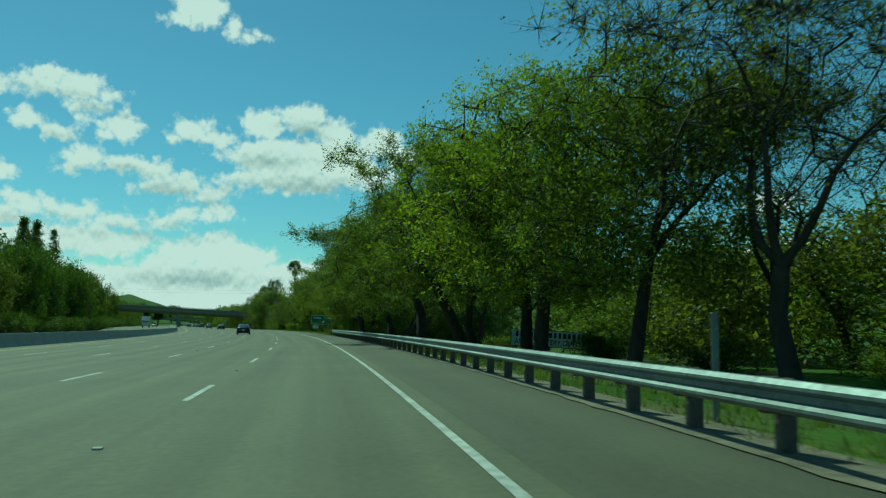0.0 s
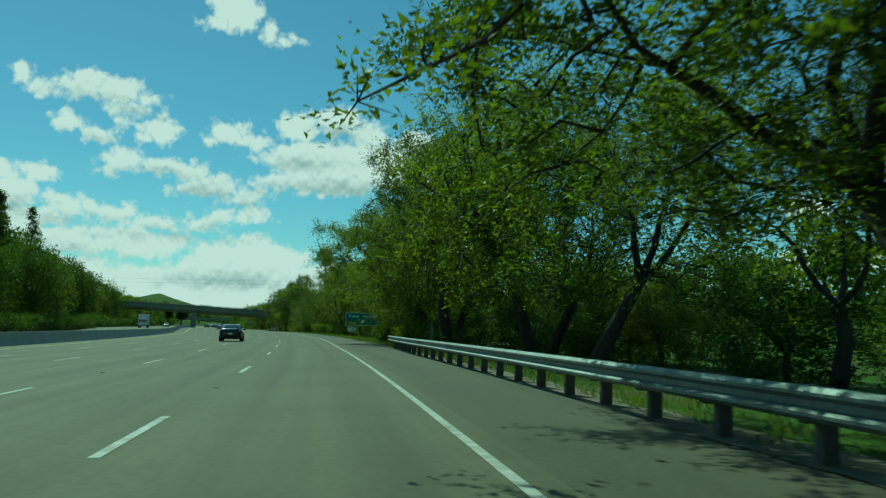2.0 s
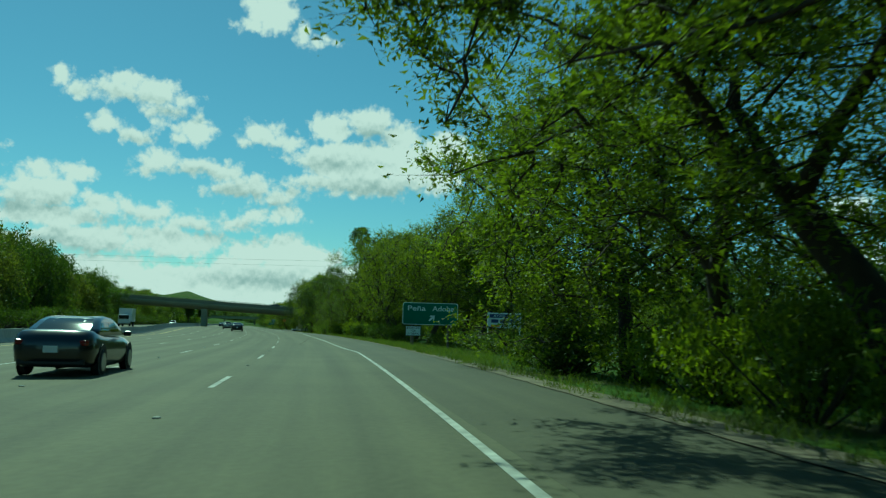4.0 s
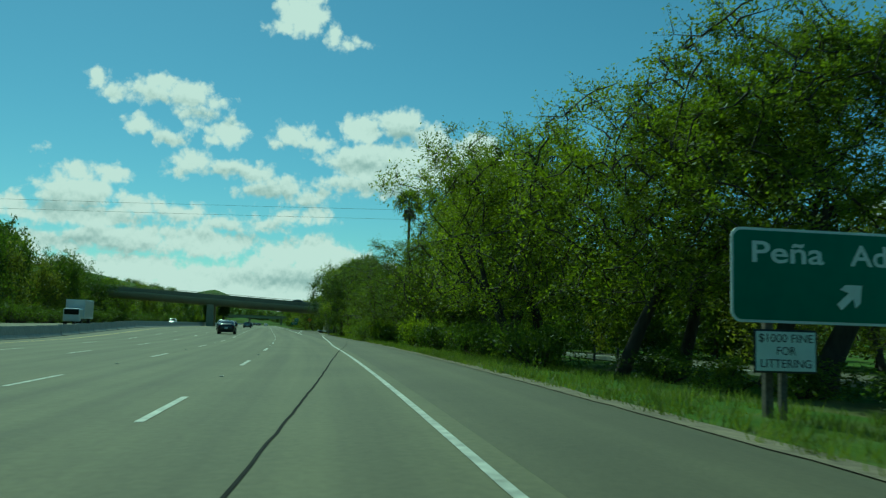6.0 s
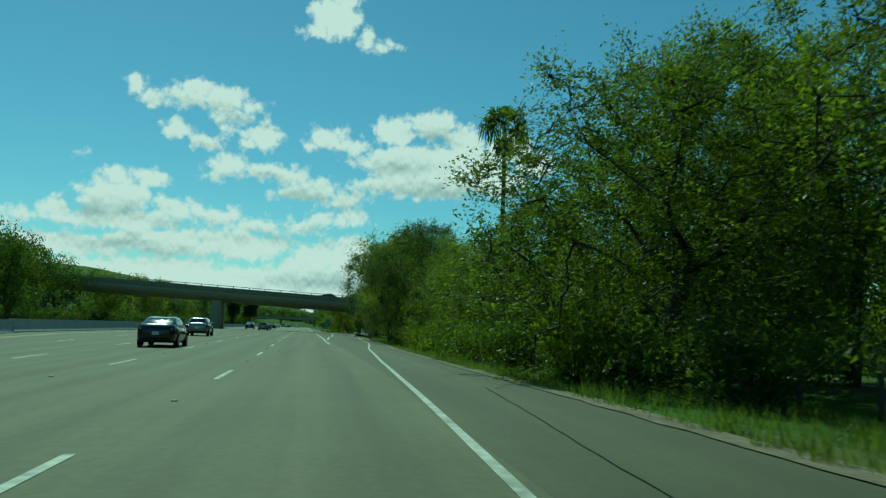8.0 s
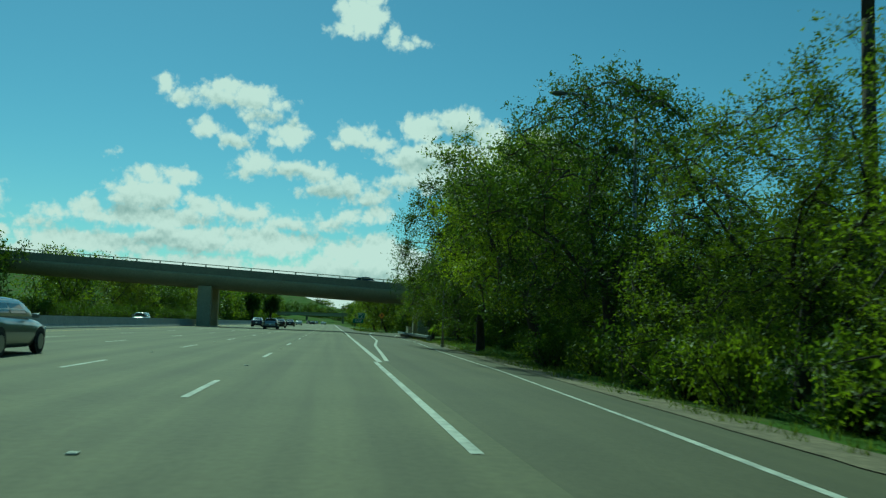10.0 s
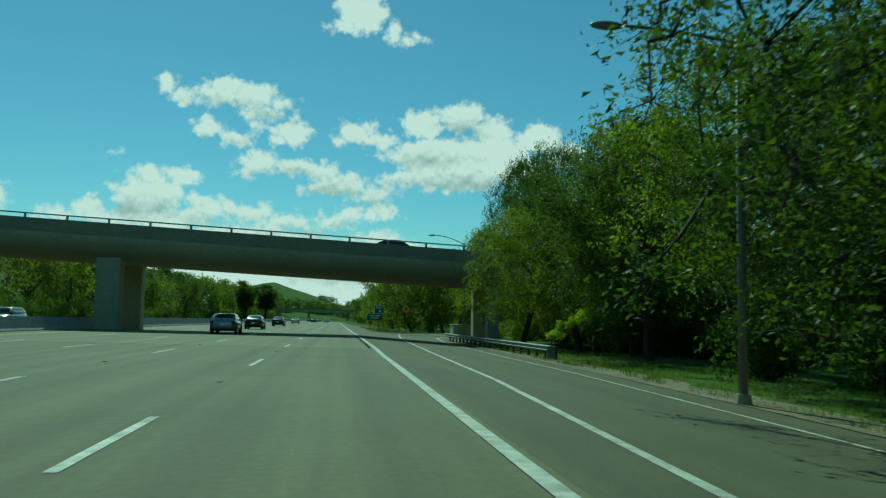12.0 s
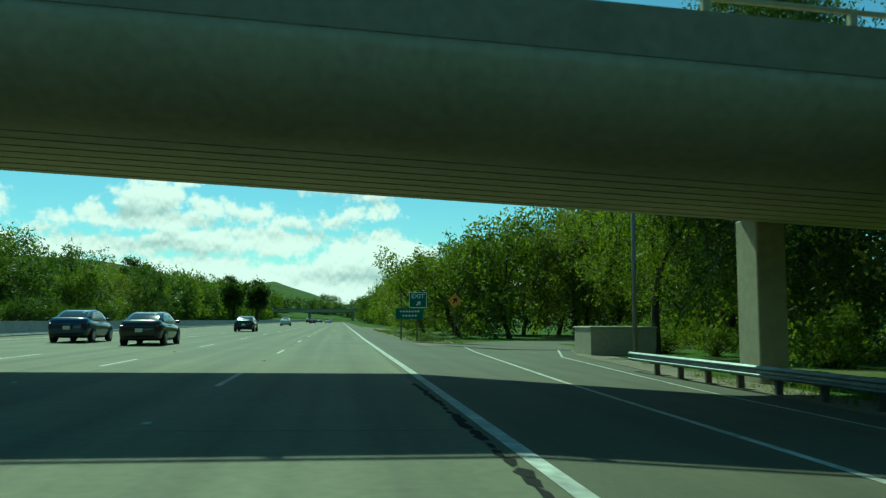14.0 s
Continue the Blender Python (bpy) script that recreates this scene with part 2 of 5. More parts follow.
# ---------------------------------------------------------------- materials
def material(name, colour, rough=0.7, metal=0.0, spread=0.15, grain=20.0, blotch=1.5, bump=0.2, spec=0.5, coords="Object", streak=None):
    """A surface with fine grain and broad blotches of lighter and darker colour."""
    m = bpy.data.materials.new(name)
    m.use_nodes = True
    nt = m.node_tree
    N, Lk = nt.nodes.new, nt.links.new
    b = nt.nodes["Principled BSDF"]
    tc = N("ShaderNodeTexCoord")
    src = tc.outputs[coords]
    if streak:
        mp = N("ShaderNodeMapping")
        mp.inputs["Scale"].default_value = streak
        Lk(src, mp.inputs["Vector"])
        src = mp.outputs[0]
    fine, broad = N("ShaderNodeTexNoise"), N("ShaderNodeTexNoise")
    fine.inputs["Scale"].default_value, fine.inputs["Detail"].default_value = grain, 5
    broad.inputs["Scale"].default_value, broad.inputs["Detail"].default_value, broad.inputs["Roughness"].default_value = blotch, 6, 0.6
    Lk(src, fine.inputs["Vector"]), Lk(src, broad.inputs["Vector"])
    add = N("ShaderNodeMath")
    add.operation = "ADD"
    Lk(fine.outputs["Fac"], add.inputs[0]), Lk(broad.outputs["Fac"], add.inputs[1])
    mr = N("ShaderNodeMapRange")
    mr.inputs["From Min"].default_value, mr.inputs["From Max"].default_value = 0.6, 1.4
    mr.inputs["To Min"].default_value, mr.inputs["To Max"].default_value = 1 - spread * 2, 1 + spread * 2
    Lk(add.outputs[0], mr.inputs["Value"])
    mul = N("ShaderNodeVectorMath")
    mul.operation = "SCALE"
    mul.inputs[0].default_value = colour
    Lk(mr.outputs[0], mul.inputs["Scale"])
    Lk(mul.outputs[0], b.inputs["Base Color"])
    b.inputs["Roughness"].default_value, b.inputs["Metallic"].default_value = rough, metal
    b.inputs["Specular IOR Level"].default_value = spec
    if bump:
        bp = N("ShaderNodeBump")
        bp.inputs["Strength"].default_value, bp.inputs["Distance"].default_value = bump, 0.02
        Lk(fine.outputs["Fac"], bp.inputs["Height"])
        Lk(bp.outputs[0], b.inputs["Normal"])
    return m


def leaf_material(name, dark, light, glow):
    """Leaves: each a little different, light passing through them."""
    m = bpy.data.materials.new(name)
    m.use_nodes = True
    nt = m.node_tree
    N, Lk = nt.nodes.new, nt.links.new
    b, out = nt.nodes["Principled BSDF"], nt.nodes["Material Output"]
    geo, obi = N("ShaderNodeNewGeometry"), N("ShaderNodeObjectInfo")
    tc, broad = N("ShaderNodeTexCoord"), N("ShaderNodeTexNoise")
    broad.inputs["Scale"].default_value, broad.inputs["Detail"].default_value = 0.55, 3
    Lk(tc.outputs["Object"], broad.inputs["Vector"])
    a1, a2, a3 = N("ShaderNodeMath"), N("ShaderNodeMath"), N("ShaderNodeMath")
    a1.operation = a2.operation = a3.operation = "MULTIPLY_ADD"
    Lk(geo.outputs["Random Per Island"], a1.inputs[0])
    a1.inputs[1].default_value, a1.inputs[2].default_value = 0.6, -0.3
    Lk(broad.outputs["Fac"], a2.inputs[0])
    a2.inputs[1].default_value = 1.2
    Lk(a1.outputs[0], a2.inputs[2])
    Lk(obi.outputs["Random"], a3.inputs[0])
    a3.inputs[1].default_value = 0.3
    Lk(a2.outputs[0], a3.inputs[2])
    mix = N("ShaderNodeMix")
    mix.data_type = "RGBA"
    mr = N("ShaderNodeMapRange")
    mr.inputs["From Min"].default_value, mr.inputs["From Max"].default_value = 0.25, 1.15
    Lk(a3.outputs[0], mr.inputs["Value"])
    Lk(mr.outputs[0], mix.inputs["Factor"])
    mix.inputs["A"].default_value, mix.inputs["B"].default_value = (*dark, 1), (*light, 1)
    Lk(mix.outputs["Result"], b.inputs["Base Color"])
    b.inputs["Roughness"].default_value = 0.55
    b.inputs["Specular IOR Level"].default_value = 0.3
    tr = N("ShaderNodeBsdfTranslucent")
    hue = N("ShaderNodeMix")
    hue.data_type, hue.blend_type = "RGBA", "MULTIPLY"
    hue.inputs["Factor"].default_value = 1.0
    Lk(mix.outputs["Result"], hue.inputs["A"])
    hue.inputs["B"].default_value = (*glow, 1)
    Lk(hue.outputs["Result"], tr.inputs["Color"])
    ms = N("ShaderNodeMixShader")
    ms.inputs["Fac"].default_value = 0.52
    Lk(b.outputs[0], ms.inputs[1]), Lk(tr.outputs[0], ms.inputs[2])
    Lk(ms.outputs[0], out.inputs["Surface"])
    return m




def road_material(name, colour, streaks, grain=9.0):
    """Pavement: fine stones, broad stains, long streaks and darker wheel paths along the lanes (u across, v along, in metres)."""
    m = material(name, colour, 0.85, spread=0.14, grain=grain, blotch=0.25, bump=0.35)
    nt = m.node_tree
    N, Lk = nt.nodes.new, nt.links.new
    b = nt.nodes["Principled BSDF"]
    old = b.inputs["Base Color"].links[0].from_socket
    uv, mp, n1 = N("ShaderNodeUVMap"), N("ShaderNodeMapping"), N("ShaderNodeTexNoise")
    mp.inputs["Scale"].default_value = (1.6, 0.03, 1)
    Lk(uv.outputs[0], mp.inputs["Vector"]), Lk(mp.outputs[0], n1.inputs["Vector"])
    n1.inputs["Scale"].default_value, n1.inputs["Detail"].default_value = 1.0, 6
    sep, pp = N("ShaderNodeSeparateXYZ"), N("ShaderNodeMath")
    Lk(uv.outputs[0], sep.inputs[0])
    pp.operation = "PINGPONG"
    pp.inputs[1].default_value = 0.915
    sh = N("ShaderNodeMath")
    sh.operation = "SUBTRACT"
    sh.inputs[1].default_value = 1.48 + 0.915
    Lk(sep.outputs[0], sh.inputs[0]), Lk(sh.outputs[0], pp.inputs[0])
    path = N("ShaderNodeMapRange")
    path.interpolation_type = "SMOOTHSTEP"
    path.inputs["From Min"].default_value, path.inputs["From Max"].default_value = 0.1, 0.6
    path.inputs["To Min"].default_value, path.inputs["To Max"].default_value = 1.0 - 0.12 * streaks, 1.0 + 0.05 * streaks
    Lk(pp.outputs[0], path.inputs["Value"])
    st = N("ShaderNodeMapRange")
    st.inputs["From Min"].default_value, st.inputs["From Max"].default_value = 0.3, 0.7
    st.inputs["To Min"].default_value, st.inputs["To Max"].default_value = 1 - 0.22 * streaks, 1 + 0.2 * streaks
    Lk(n1.outputs["Fac"], st.inputs["Value"])
    mul = N("ShaderNodeMath")
    mul.operation = "MULTIPLY"
    Lk(path.outputs[0], mul.inputs[0]), Lk(st.outputs[0], mul.inputs[1])
    sc = N("ShaderNodeVectorMath")
    sc.operation = "SCALE"
    Lk(old, sc.inputs[0]), Lk(mul.outputs[0], sc.inputs["Scale"])
    Lk(sc.outputs[0], b.inputs["Base Color"])
    return m


M_ROAD = road_material("pavement", (0.102, 0.097, 0.049), 1.0)
M_SLAB = road_material("concrete_pavement", (0.130, 0.126, 0.070), 1.0, 7.0)
M_SHOULDER = road_material("shoulder_asphalt", (0.078, 0.073, 0.038), 0.7, 14.0)
M_CRACK = material("sealed_crack", (0.018, 0.018, 0.017), 0.95, spread=0.2, grain=8, spec=0.1)
M_PAINT = material("road_paint", (0.43, 0.43, 0.38), 0.75, spread=0.3, grain=5, blotch=1.2, bump=0.2)
M_YELLOW = material("yellow_paint", (0.6, 0.42, 0.07), 0.6, spread=0.12, grain=5)
M_DIRT = material("dirt", (0.17, 0.14, 0.09), 0.95, spread=0.3, grain=6, blotch=0.6, bump=0.6)
M_CONCRETE = material("concrete", (0.40, 0.365, 0.235), 0.85, spread=0.1, grain=4, blotch=0.35, bump=0.2)
M_PARAPET = material("weathered_concrete", (0.27, 0.25, 0.17), 0.9, spread=0.12, grain=3, blotch=0.6, bump=0.2)
M_CONCRETE_PALE = material("barrier_concrete", (0.42, 0.41, 0.36), 0.85, spread=0.14, grain=5, blotch=0.5, bump=0.2)
M_STEEL = material("galvanised_steel", (0.19, 0.215, 0.205), 0.5, 0.5, spread=0.3, grain=12, blotch=0.8, bump=0.05)
M_AGED = material("aged_steel", (0.22, 0.22, 0.21), 0.6, 0.5, spread=0.15, grain=10, blotch=1.0, bump=0.05)
M_POST = material("weathered_post", (0.12, 0.10, 0.08), 0.9, spread=0.25, grain=16, blotch=2)
M_BARK = material("bark", (0.055, 0.043, 0.030), 0.95, spread=0.3, grain=7, blotch=1.5, bump=0.9, streak=(1, 1, 0.25))
M_SIGN_GREEN = material("sign_green", (0.012, 0.13, 0.07), 0.45, spread=0.08, grain=3, blotch=0.8, bump=0.02)
M_SIGN_WHITE = material("sign_white", (0.75, 0.76, 0.74), 0.5, spread=0.06, grain=4, blotch=0.8, bump=0.02)
M_SIGN_YELLOW = material("sign_amber", (0.75, 0.30, 0.02), 0.5, spread=0.08, grain=4, bump=0.02)
M_BLACK = material("black_paint", (0.02, 0.02, 0.02), 0.6, spread=0.2, grain=5, bump=0.05)
M_WALL = material("stucco", (0.42, 0.38, 0.30), 0.9, spread=0.1, grain=8, blotch=0.5)
M_ROOF = material("roof_shingle", (0.10, 0.09, 0.08), 0.9, spread=0.2, grain=5)
M_WIRE = material("wire", (0.03, 0.03, 0.03), 0.6, spread=0.05)
L_OAK = leaf_material("oak_leaf", (0.036, 0.052, 0.011), (0.195, 0.225, 0.032), (1.6, 1.7, 0.55))
L_FRESH = leaf_material("fresh_leaf", (0.05, 0.07, 0.012), (0.265, 0.295, 0.035), (1.6, 1.7, 0.5))
# sunlight on the fallen branch, put into a brighter leaf colour
L_SUNLIT_BOUGH = leaf_material("sunlit_bough_leaf", (0.22, 0.26, 0.03), (0.42, 0.46, 0.06), (1.6, 1.7, 0.5))
L_DARK = leaf_material("dark_leaf", (0.03, 0.048, 0.013), (0.10, 0.13, 0.025), (1.5, 1.6, 0.5))
L_DULL = leaf_material("dull_leaf", (0.06, 0.075, 0.022), (0.18, 0.19, 0.04), (1.6, 1.6, 0.6))
L_GRASS = leaf_material("grass_blade", (0.06, 0.085, 0.018), (0.18, 0.19, 0.05), (1.2, 1.4, 0.5))


def ground_material():
    """Grass with drier and barer patches."""
    m = material("grass_ground", (0.070, 0.115, 0.02), 1.0, spec=0.05, spread=0.25, grain=3, blotch=0.08, bump=0.6)
    nt = m.node_tree
    N, Lk = nt.nodes.new, nt.links.new
    b = nt.nodes["Principled BSDF"]
    old = b.inputs["Base Color"].links[0].from_socket
    tc, n1 = N("ShaderNodeTexCoord"), N("ShaderNodeTexNoise")
    n1.inputs["Scale"].default_value, n1.inputs["Detail"].default_value = 0.14, 7
    Lk(tc.outputs["Object"], n1.inputs["Vector"])
    mr = N("ShaderNodeMapRange")
    mr.inputs["From Min"].default_value, mr.inputs["From Max"].default_value = 0.5, 0.68
    Lk(n1.outputs["Fac"], mr.inputs["Value"])
    mix = N("ShaderNodeMix")
    mix.data_type = "RGBA"
    Lk(mr.outputs[0], mix.inputs["Factor"])
    Lk(old, mix.inputs["A"])
    mix.inputs["B"].default_value = (0.13, 0.115, 0.055, 1)
    Lk(mix.outputs["Result"], b.inputs["Base Color"])
    return m


M_GROUND = ground_material()

# ---------------------------------------------------------------- ground
def axis(stops):
    """Positions along an axis from (end, step) stops."""
    v, out = stops[0], [stops[0]]
    for end, step in stops[1]:
        while v < end - 1e-6:
            v = min(v + step, end)
            out.append(v)
    return out


def build_ground():
    xs = axis((-2600, [(-600, 100), (-160, 22), (-70, 5), (-24, 2), (30, 1), (60, 3), (160, 10), (600, 22), (2600, 100)]))
    ys = axis((-300, [(-40, 20), (470, 2), (700, 6), (1000, 20), (2600, 60), (4200, 200)]))
    verts, faces = [], []
    for y in ys:
        for x in xs:
            s, d = to_sd(x, y) if x > -700 else (y, x)
            z = ground_z(s, d)
            if d > 16 or d < -40:
                z += 0.35 * noise.noise(Vector((x, y, 0)) * 0.06)
            elif -39 < d < pave_edge(s) + 0.3:
                z -= 0.06
            else:
                z += 0.05 * noise.noise(Vector((x, y, 0)) * 0.5)
            verts.append((x, y, z + hills_z(x, y)))
    w = len(xs)
    for j in range(len(ys) - 1):
        for i in range(w - 1):
            a = j * w + i
            faces.append((a, a + 1, a + w + 1, a + w))
    ob = new("ground", mesh_of("ground", verts, faces, M_GROUND, True))
    return tagged(ob, "uneven grassy ground rising to green hills", "ground", kind="structure")


def strip(name, s0, s1, left, right, mat, lift, step=2.0, across=1.0, thick=0.0):
    """A sheet along the road between two offsets (numbers or functions of s)."""
    fl = left if callable(left) else (lambda s: left)
    fr = right if callable(right) else (lambda s: right)
    n = max(1, math.ceil((s1 - s0) / step))
    widest = max(abs(fr(s0 + (s1 - s0) * i / n) - fl(s0 + (s1 - s0) * i / n)) for i in range(n + 1))
    c = max(1, math.ceil(widest / across))
    verts, faces = [], []
    for i in range(n + 1):
        s = s0 + (s1 - s0) * i / n
        for k in range(c + 1):
            d = fl(s) + (fr(s) - fl(s)) * k / c
            verts.append(at(s, d, ground_z(s, d) + lift))
    for i in range(n):
        for k in range(c):
            a = i * (c + 1) + k
            faces.append((a, a + 1, a + c + 2, a + c + 1))
    me = mesh_of(name, verts, faces, mat, True)
    uv = me.uv_layers.new(name="UVMap")
    coords = [(fl(s0 + (s1 - s0) * i / n) + (fr(s0 + (s1 - s0) * i / n) - fl(s0 + (s1 - s0) * i / n)) * k / c, s0 + (s1 - s0) * i / n) for i in range(n + 1) for k in range(c + 1)]
    for loop in me.loops:
        uv.data[loop.index].uv = coords[loop.vertex_index]
    return me


build_ground()
EDGE, LANE = 1.48, 3.66
road = tagged(new("road", strip("road", -120, 1100, -37.5, lambda s: EDGE + 0.35 if s < 330 else EDGE + 0.2, M_ROAD, 0.0, 3.0, 2.0)), "worn grey concrete freeway with five lanes each way", "road", kind="structure")
shoulder = tagged(new("shoulder", strip("shoulder", -120, 404, lambda s: EDGE + 0.35 if s < 330 else EDGE + 0.2, pave_edge, M_SHOULDER, 0.001, 2.0, 0.8)), "grey asphalt shoulder and exit lane", "shoulder", kind="structure")
tagged(new("shoulder", strip("shoulder", 404, 1100, EDGE + 0.2, 4.6, M_SHOULDER, 0.001, 4.0, 1.0)), "grey asphalt shoulder beyond the exit", "shoulder", kind="structure")


tagged(new("concrete_slabs", strip("concrete_slabs", 336.6, 700, -16.8, EDGE - 0.03, M_SLAB, 0.003, 3.0, 2.0)), "paler worn concrete slabs before and beyond the bridge", "road", kind="structure")


def ramp_sheet():
    """The exit ramp, bending away to the right."""
    verts, faces = [], []
    path = [(400, 10.6), (408, 12.2), (415, 15.5), (420, 20), (423, 26), (425, 34), (426, 50), (427, 80)]
    for i, (s, d) in enumerate(path):
        a, b = path[max(i - 1, 0)], path[min(i + 1, len(path) - 1)]
        n = Vector((b[0] - a[0], b[1] - a[1])).normalized()
        for w in (-4.2, -2, 0, 2, 4.2):
            ss, dd = s + n.y * -w, d + n.x * w
            verts.append(at(ss, dd, ground_z(ss, dd) + 0.03))
    for i in range(len(path) - 1):
        for k in range(4):
            a = i * 5 + k
            faces.append((a, a + 1, a + 6, a + 5))
    return mesh_of("exit_ramp", verts, faces, M_SHOULDER, True)


tagged(new("exit_ramp", ramp_sheet()), "grey asphalt exit ramp curving away", "road", kind="structure")

# a side street behind the trees, with a pale kerb on the near side
tagged(new("side_street", strip("side_street", 140, 330, 21.5, 28.5, M_SHOULDER, 0.05, 4.0, 1.5)), "grey asphalt side street behind the roadside trees", "road", kind="structure")


def kerb():
    prof = [(-0.08, -0.1), (-0.08, 0.17), (-0.05, 0.2), (0.08, 0.2), (0.08, -0.1)]
    verts, faces, n, k = [], [], len(prof), 48
    for i in range(k + 1):
        s = 140 + 190 * i / k
        verts += [at(s, 21.4 + u, ground_z(s, 21.4) + h) for u, h in prof]
    for i in range(k):
        faces += [(i * n + a, i * n + (a + 1) % n, (i + 1) * n + (a + 1) % n, (i + 1) * n + a) for a in range(n)]
    tagged(new("kerb", mesh_of("kerb", verts, faces, M_CONCRETE_PALE)), "pale concrete kerb along the side street", "kerb", kind="structure")


kerb()

# painted lines, each a thin sheet 4 mm proud
def painted(s0, s1, d, width, mat=None, name="lane_line", step=2.0, parent=None):
    f = d if callable(d) else (lambda s: d)
    ob = new(name, strip(name, s0, s1, lambda s: f(s) - width / 2, lambda s: f(s) + width / 2, mat or M_PAINT, 0.006, step, 1.0))
    ob.parent = parent or road
    return ob


def edge_line(s):
    return EDGE + lerp(s, [(100, 0), (139, 0.5), (146, 0.15), (156, 0), (230, 0)])


painted(-20, 200, edge_line, 0.115, parent=road)
painted(200, 404, lambda s: lerp(s, RAMP_RIGHT), 0.12, parent=shoulder)
painted(258, 277, lambda s: 1.45, 0.14)
painted(277, 1000, lambda s: lerp(s, [(277, 1.6), (330, 1.66), (340, 1.76), (370, 1.74), (400, 1.6)]), 0.19)
painted(278, 412, lambda s: lerp(s, RAMP_LEFT), 0.16, parent=shoulder)
painted(-60, 1000, -16.9, 0.14, M_YELLOW)
for lane in range(1, 5):
    first = 14.27 - 14.63 * 3 + (0.0 if lane == 1 else 3.0 * lane)
    k = 0
    while first + 14.63 * k < (520 if lane < 3 else 430):
        s = first + 14.63 * k
        painted(s, s + 3.66, EDGE - LANE * lane, 0.12, name="lane_dash", step=1.9)
        k += 1


def crack(pts, width):
    verts, faces = [], []
    for i, (s, d) in enumerate(pts):
        for w in (-width / 2, width / 2):
            verts.append(at(s, d + w, ground_z(s, d) + 0.008))
    for i in range(len(pts) - 1):
        faces.append((2 * i, 2 * i + 1, 2 * i + 3, 2 * i + 2))
    ob = new("crack", mesh_of("crack", verts, faces, M_CRACK))
    ob.parent = road
    return ob


def wiggle(s0, d0, s1, d1, n=14, amp=0.06, seed=1):
    rng = random.Random(seed)
    return [(s0 + (s1 - s0) * i / n, d0 + (d1 - d0) * i / n + rng.uniform(-amp, amp)) for i in range(n + 1)]


CRACK_LINE = [(154.5, -0.7), (163.4, -0.24), (169.5, 0.1), (178, 0.54), (188.4, 1.22), (192.5, 1.54), (203, 2.5), (208, 2.84), (217, 3.55)]
rc = random.Random(3)
CRACK_POINTS = [(154.5 + 0.7 * i, lerp(154.5 + 0.7 * i, CRACK_LINE) + rc.uniform(-0.012, 0.012)) for i in range(90)]
crack(CRACK_POINTS[:56], 0.04)
crack(CRACK_POINTS[55:], 0.018)

# broken joints in the slabs before the bridge
def across(s, d0, d1, width, seed):
    r = random.Random(seed)
    pts = [(s + r.uniform(-0.03, 0.03), d0 + (d1 - d0) * i / 12) for i in range(13)]
    verts, faces = [], []
    for ss, d in pts:
        for w in (-width / 2, width / 2):
            verts.append(at(ss + w, d, ground_z(ss, d) + 0.007))
    faces = [(2 * i, 2 * i + 2, 2 * i + 3, 2 * i + 1) for i in range(12)]
    ob = new("crack", mesh_of("crack", verts, faces, M_CRACK))
    ob.parent = road


for i, (s, a, b, w) in enumerate(((327.0, -1.5, 0.2, 0.05), (337.0, -2.2, 1.3, 0.025), (340.2, -2.0, -0.9, 0.03), (345.5, -9.0, 1.3, 0.02), (350.1, -2.0, 1.3, 0.02), (354.7, -5.7, 1.3, 0.02), (359.3, -2.0, 1.3, 0.02), (332, -9.3, -2.4, 0.02), (318, -5.6, 1.2, 0.02))):
    across(s, a, b, w, i)
rb = random.Random(8)
s = 337.0
while s < 366:
    n = rb.randint(4, 6)
    cd, w = 1.50 + rb.uniform(-0.04, 0.04), rb.uniform(0.06, 0.13) * (1 if s < 352 else 0.7)
    ring = [(s + 0.3 * math.sin(2 * math.pi * k / n + 0.4) * rb.uniform(0.6, 1.2), cd + w * math.cos(2 * math.pi * k / n + 0.4) * rb.uniform(0.6, 1.2)) for k in range(n)]
    part("broken_edge", mesh_of("broken_edge", [at(a, d, ground_z(a, d) + 0.006) for a, d in ring], [tuple(range(n))], M_CRACK), M_CRACK, road)
    s += rb.uniform(0.3, 0.55)
for k in range(9):      # worn scratches
    d, a = rb.uniform(-0.7, 0.6), rb.uniform(338.2, 339.4)
    crack([(a, d), (a + 0.6, d + 0.005), (a + rb.uniform(0.8, 1.8), d + 0.01)], 0.004)
crack(wiggle(331, -2.12, 338, -2.04, 26, 0.012, 9), 0.009)
crack(wiggle(340.5, -2.02, 344, -1.98, 16, 0.02, 10), 0.012)
# reflective lane markers
bm = bmesh.new()
box(bm, (0.10, 0.10, 0.02), Matrix.Translation((0, 0, 0.012)), 0.006)
marker = bpy.data.meshes.new("lane_marker")
bm.to_mesh(marker)
bm.free()
marker.materials.append(M_PAINT)
for lane in (1, 2):
    for k in range(-2, 26):
        s = 14.27 + 14.63 * k + 9.2 + (0 if lane == 1 else 6)
        ob = new("lane_marker", marker)
        ob.parent, ob.matrix_local = road, place(s, EDGE - LANE * lane)

# ---------------------------------------------------------------- guardrails
def w_beam(length, mat):
    """One panel of corrugated rail, along y, its face towards -x."""
    prof = [(0.0, 0.155), (-0.03, 0.150), (-0.082, 0.105), (-0.082, 0.075), (-0.01, 0.03), (-0.01, -0.03), (-0.082, -0.075), (-0.082, -0.105), (-0.03, -0.150), (0.0, -0.155)]
    verts, faces = [], []
    back = [(x + 0.005, z) for x, z in prof]
    loop = prof + back[::-1]
    for y in (0, length):
        verts += [(x, y, z) for x, z in loop]
    n = len(loop)
    faces += [(i, (i + 1) % n, n + (i + 1) % n, n + i) for i in range(n)]
    return mesh_of("rail_panel", verts, faces, mat)


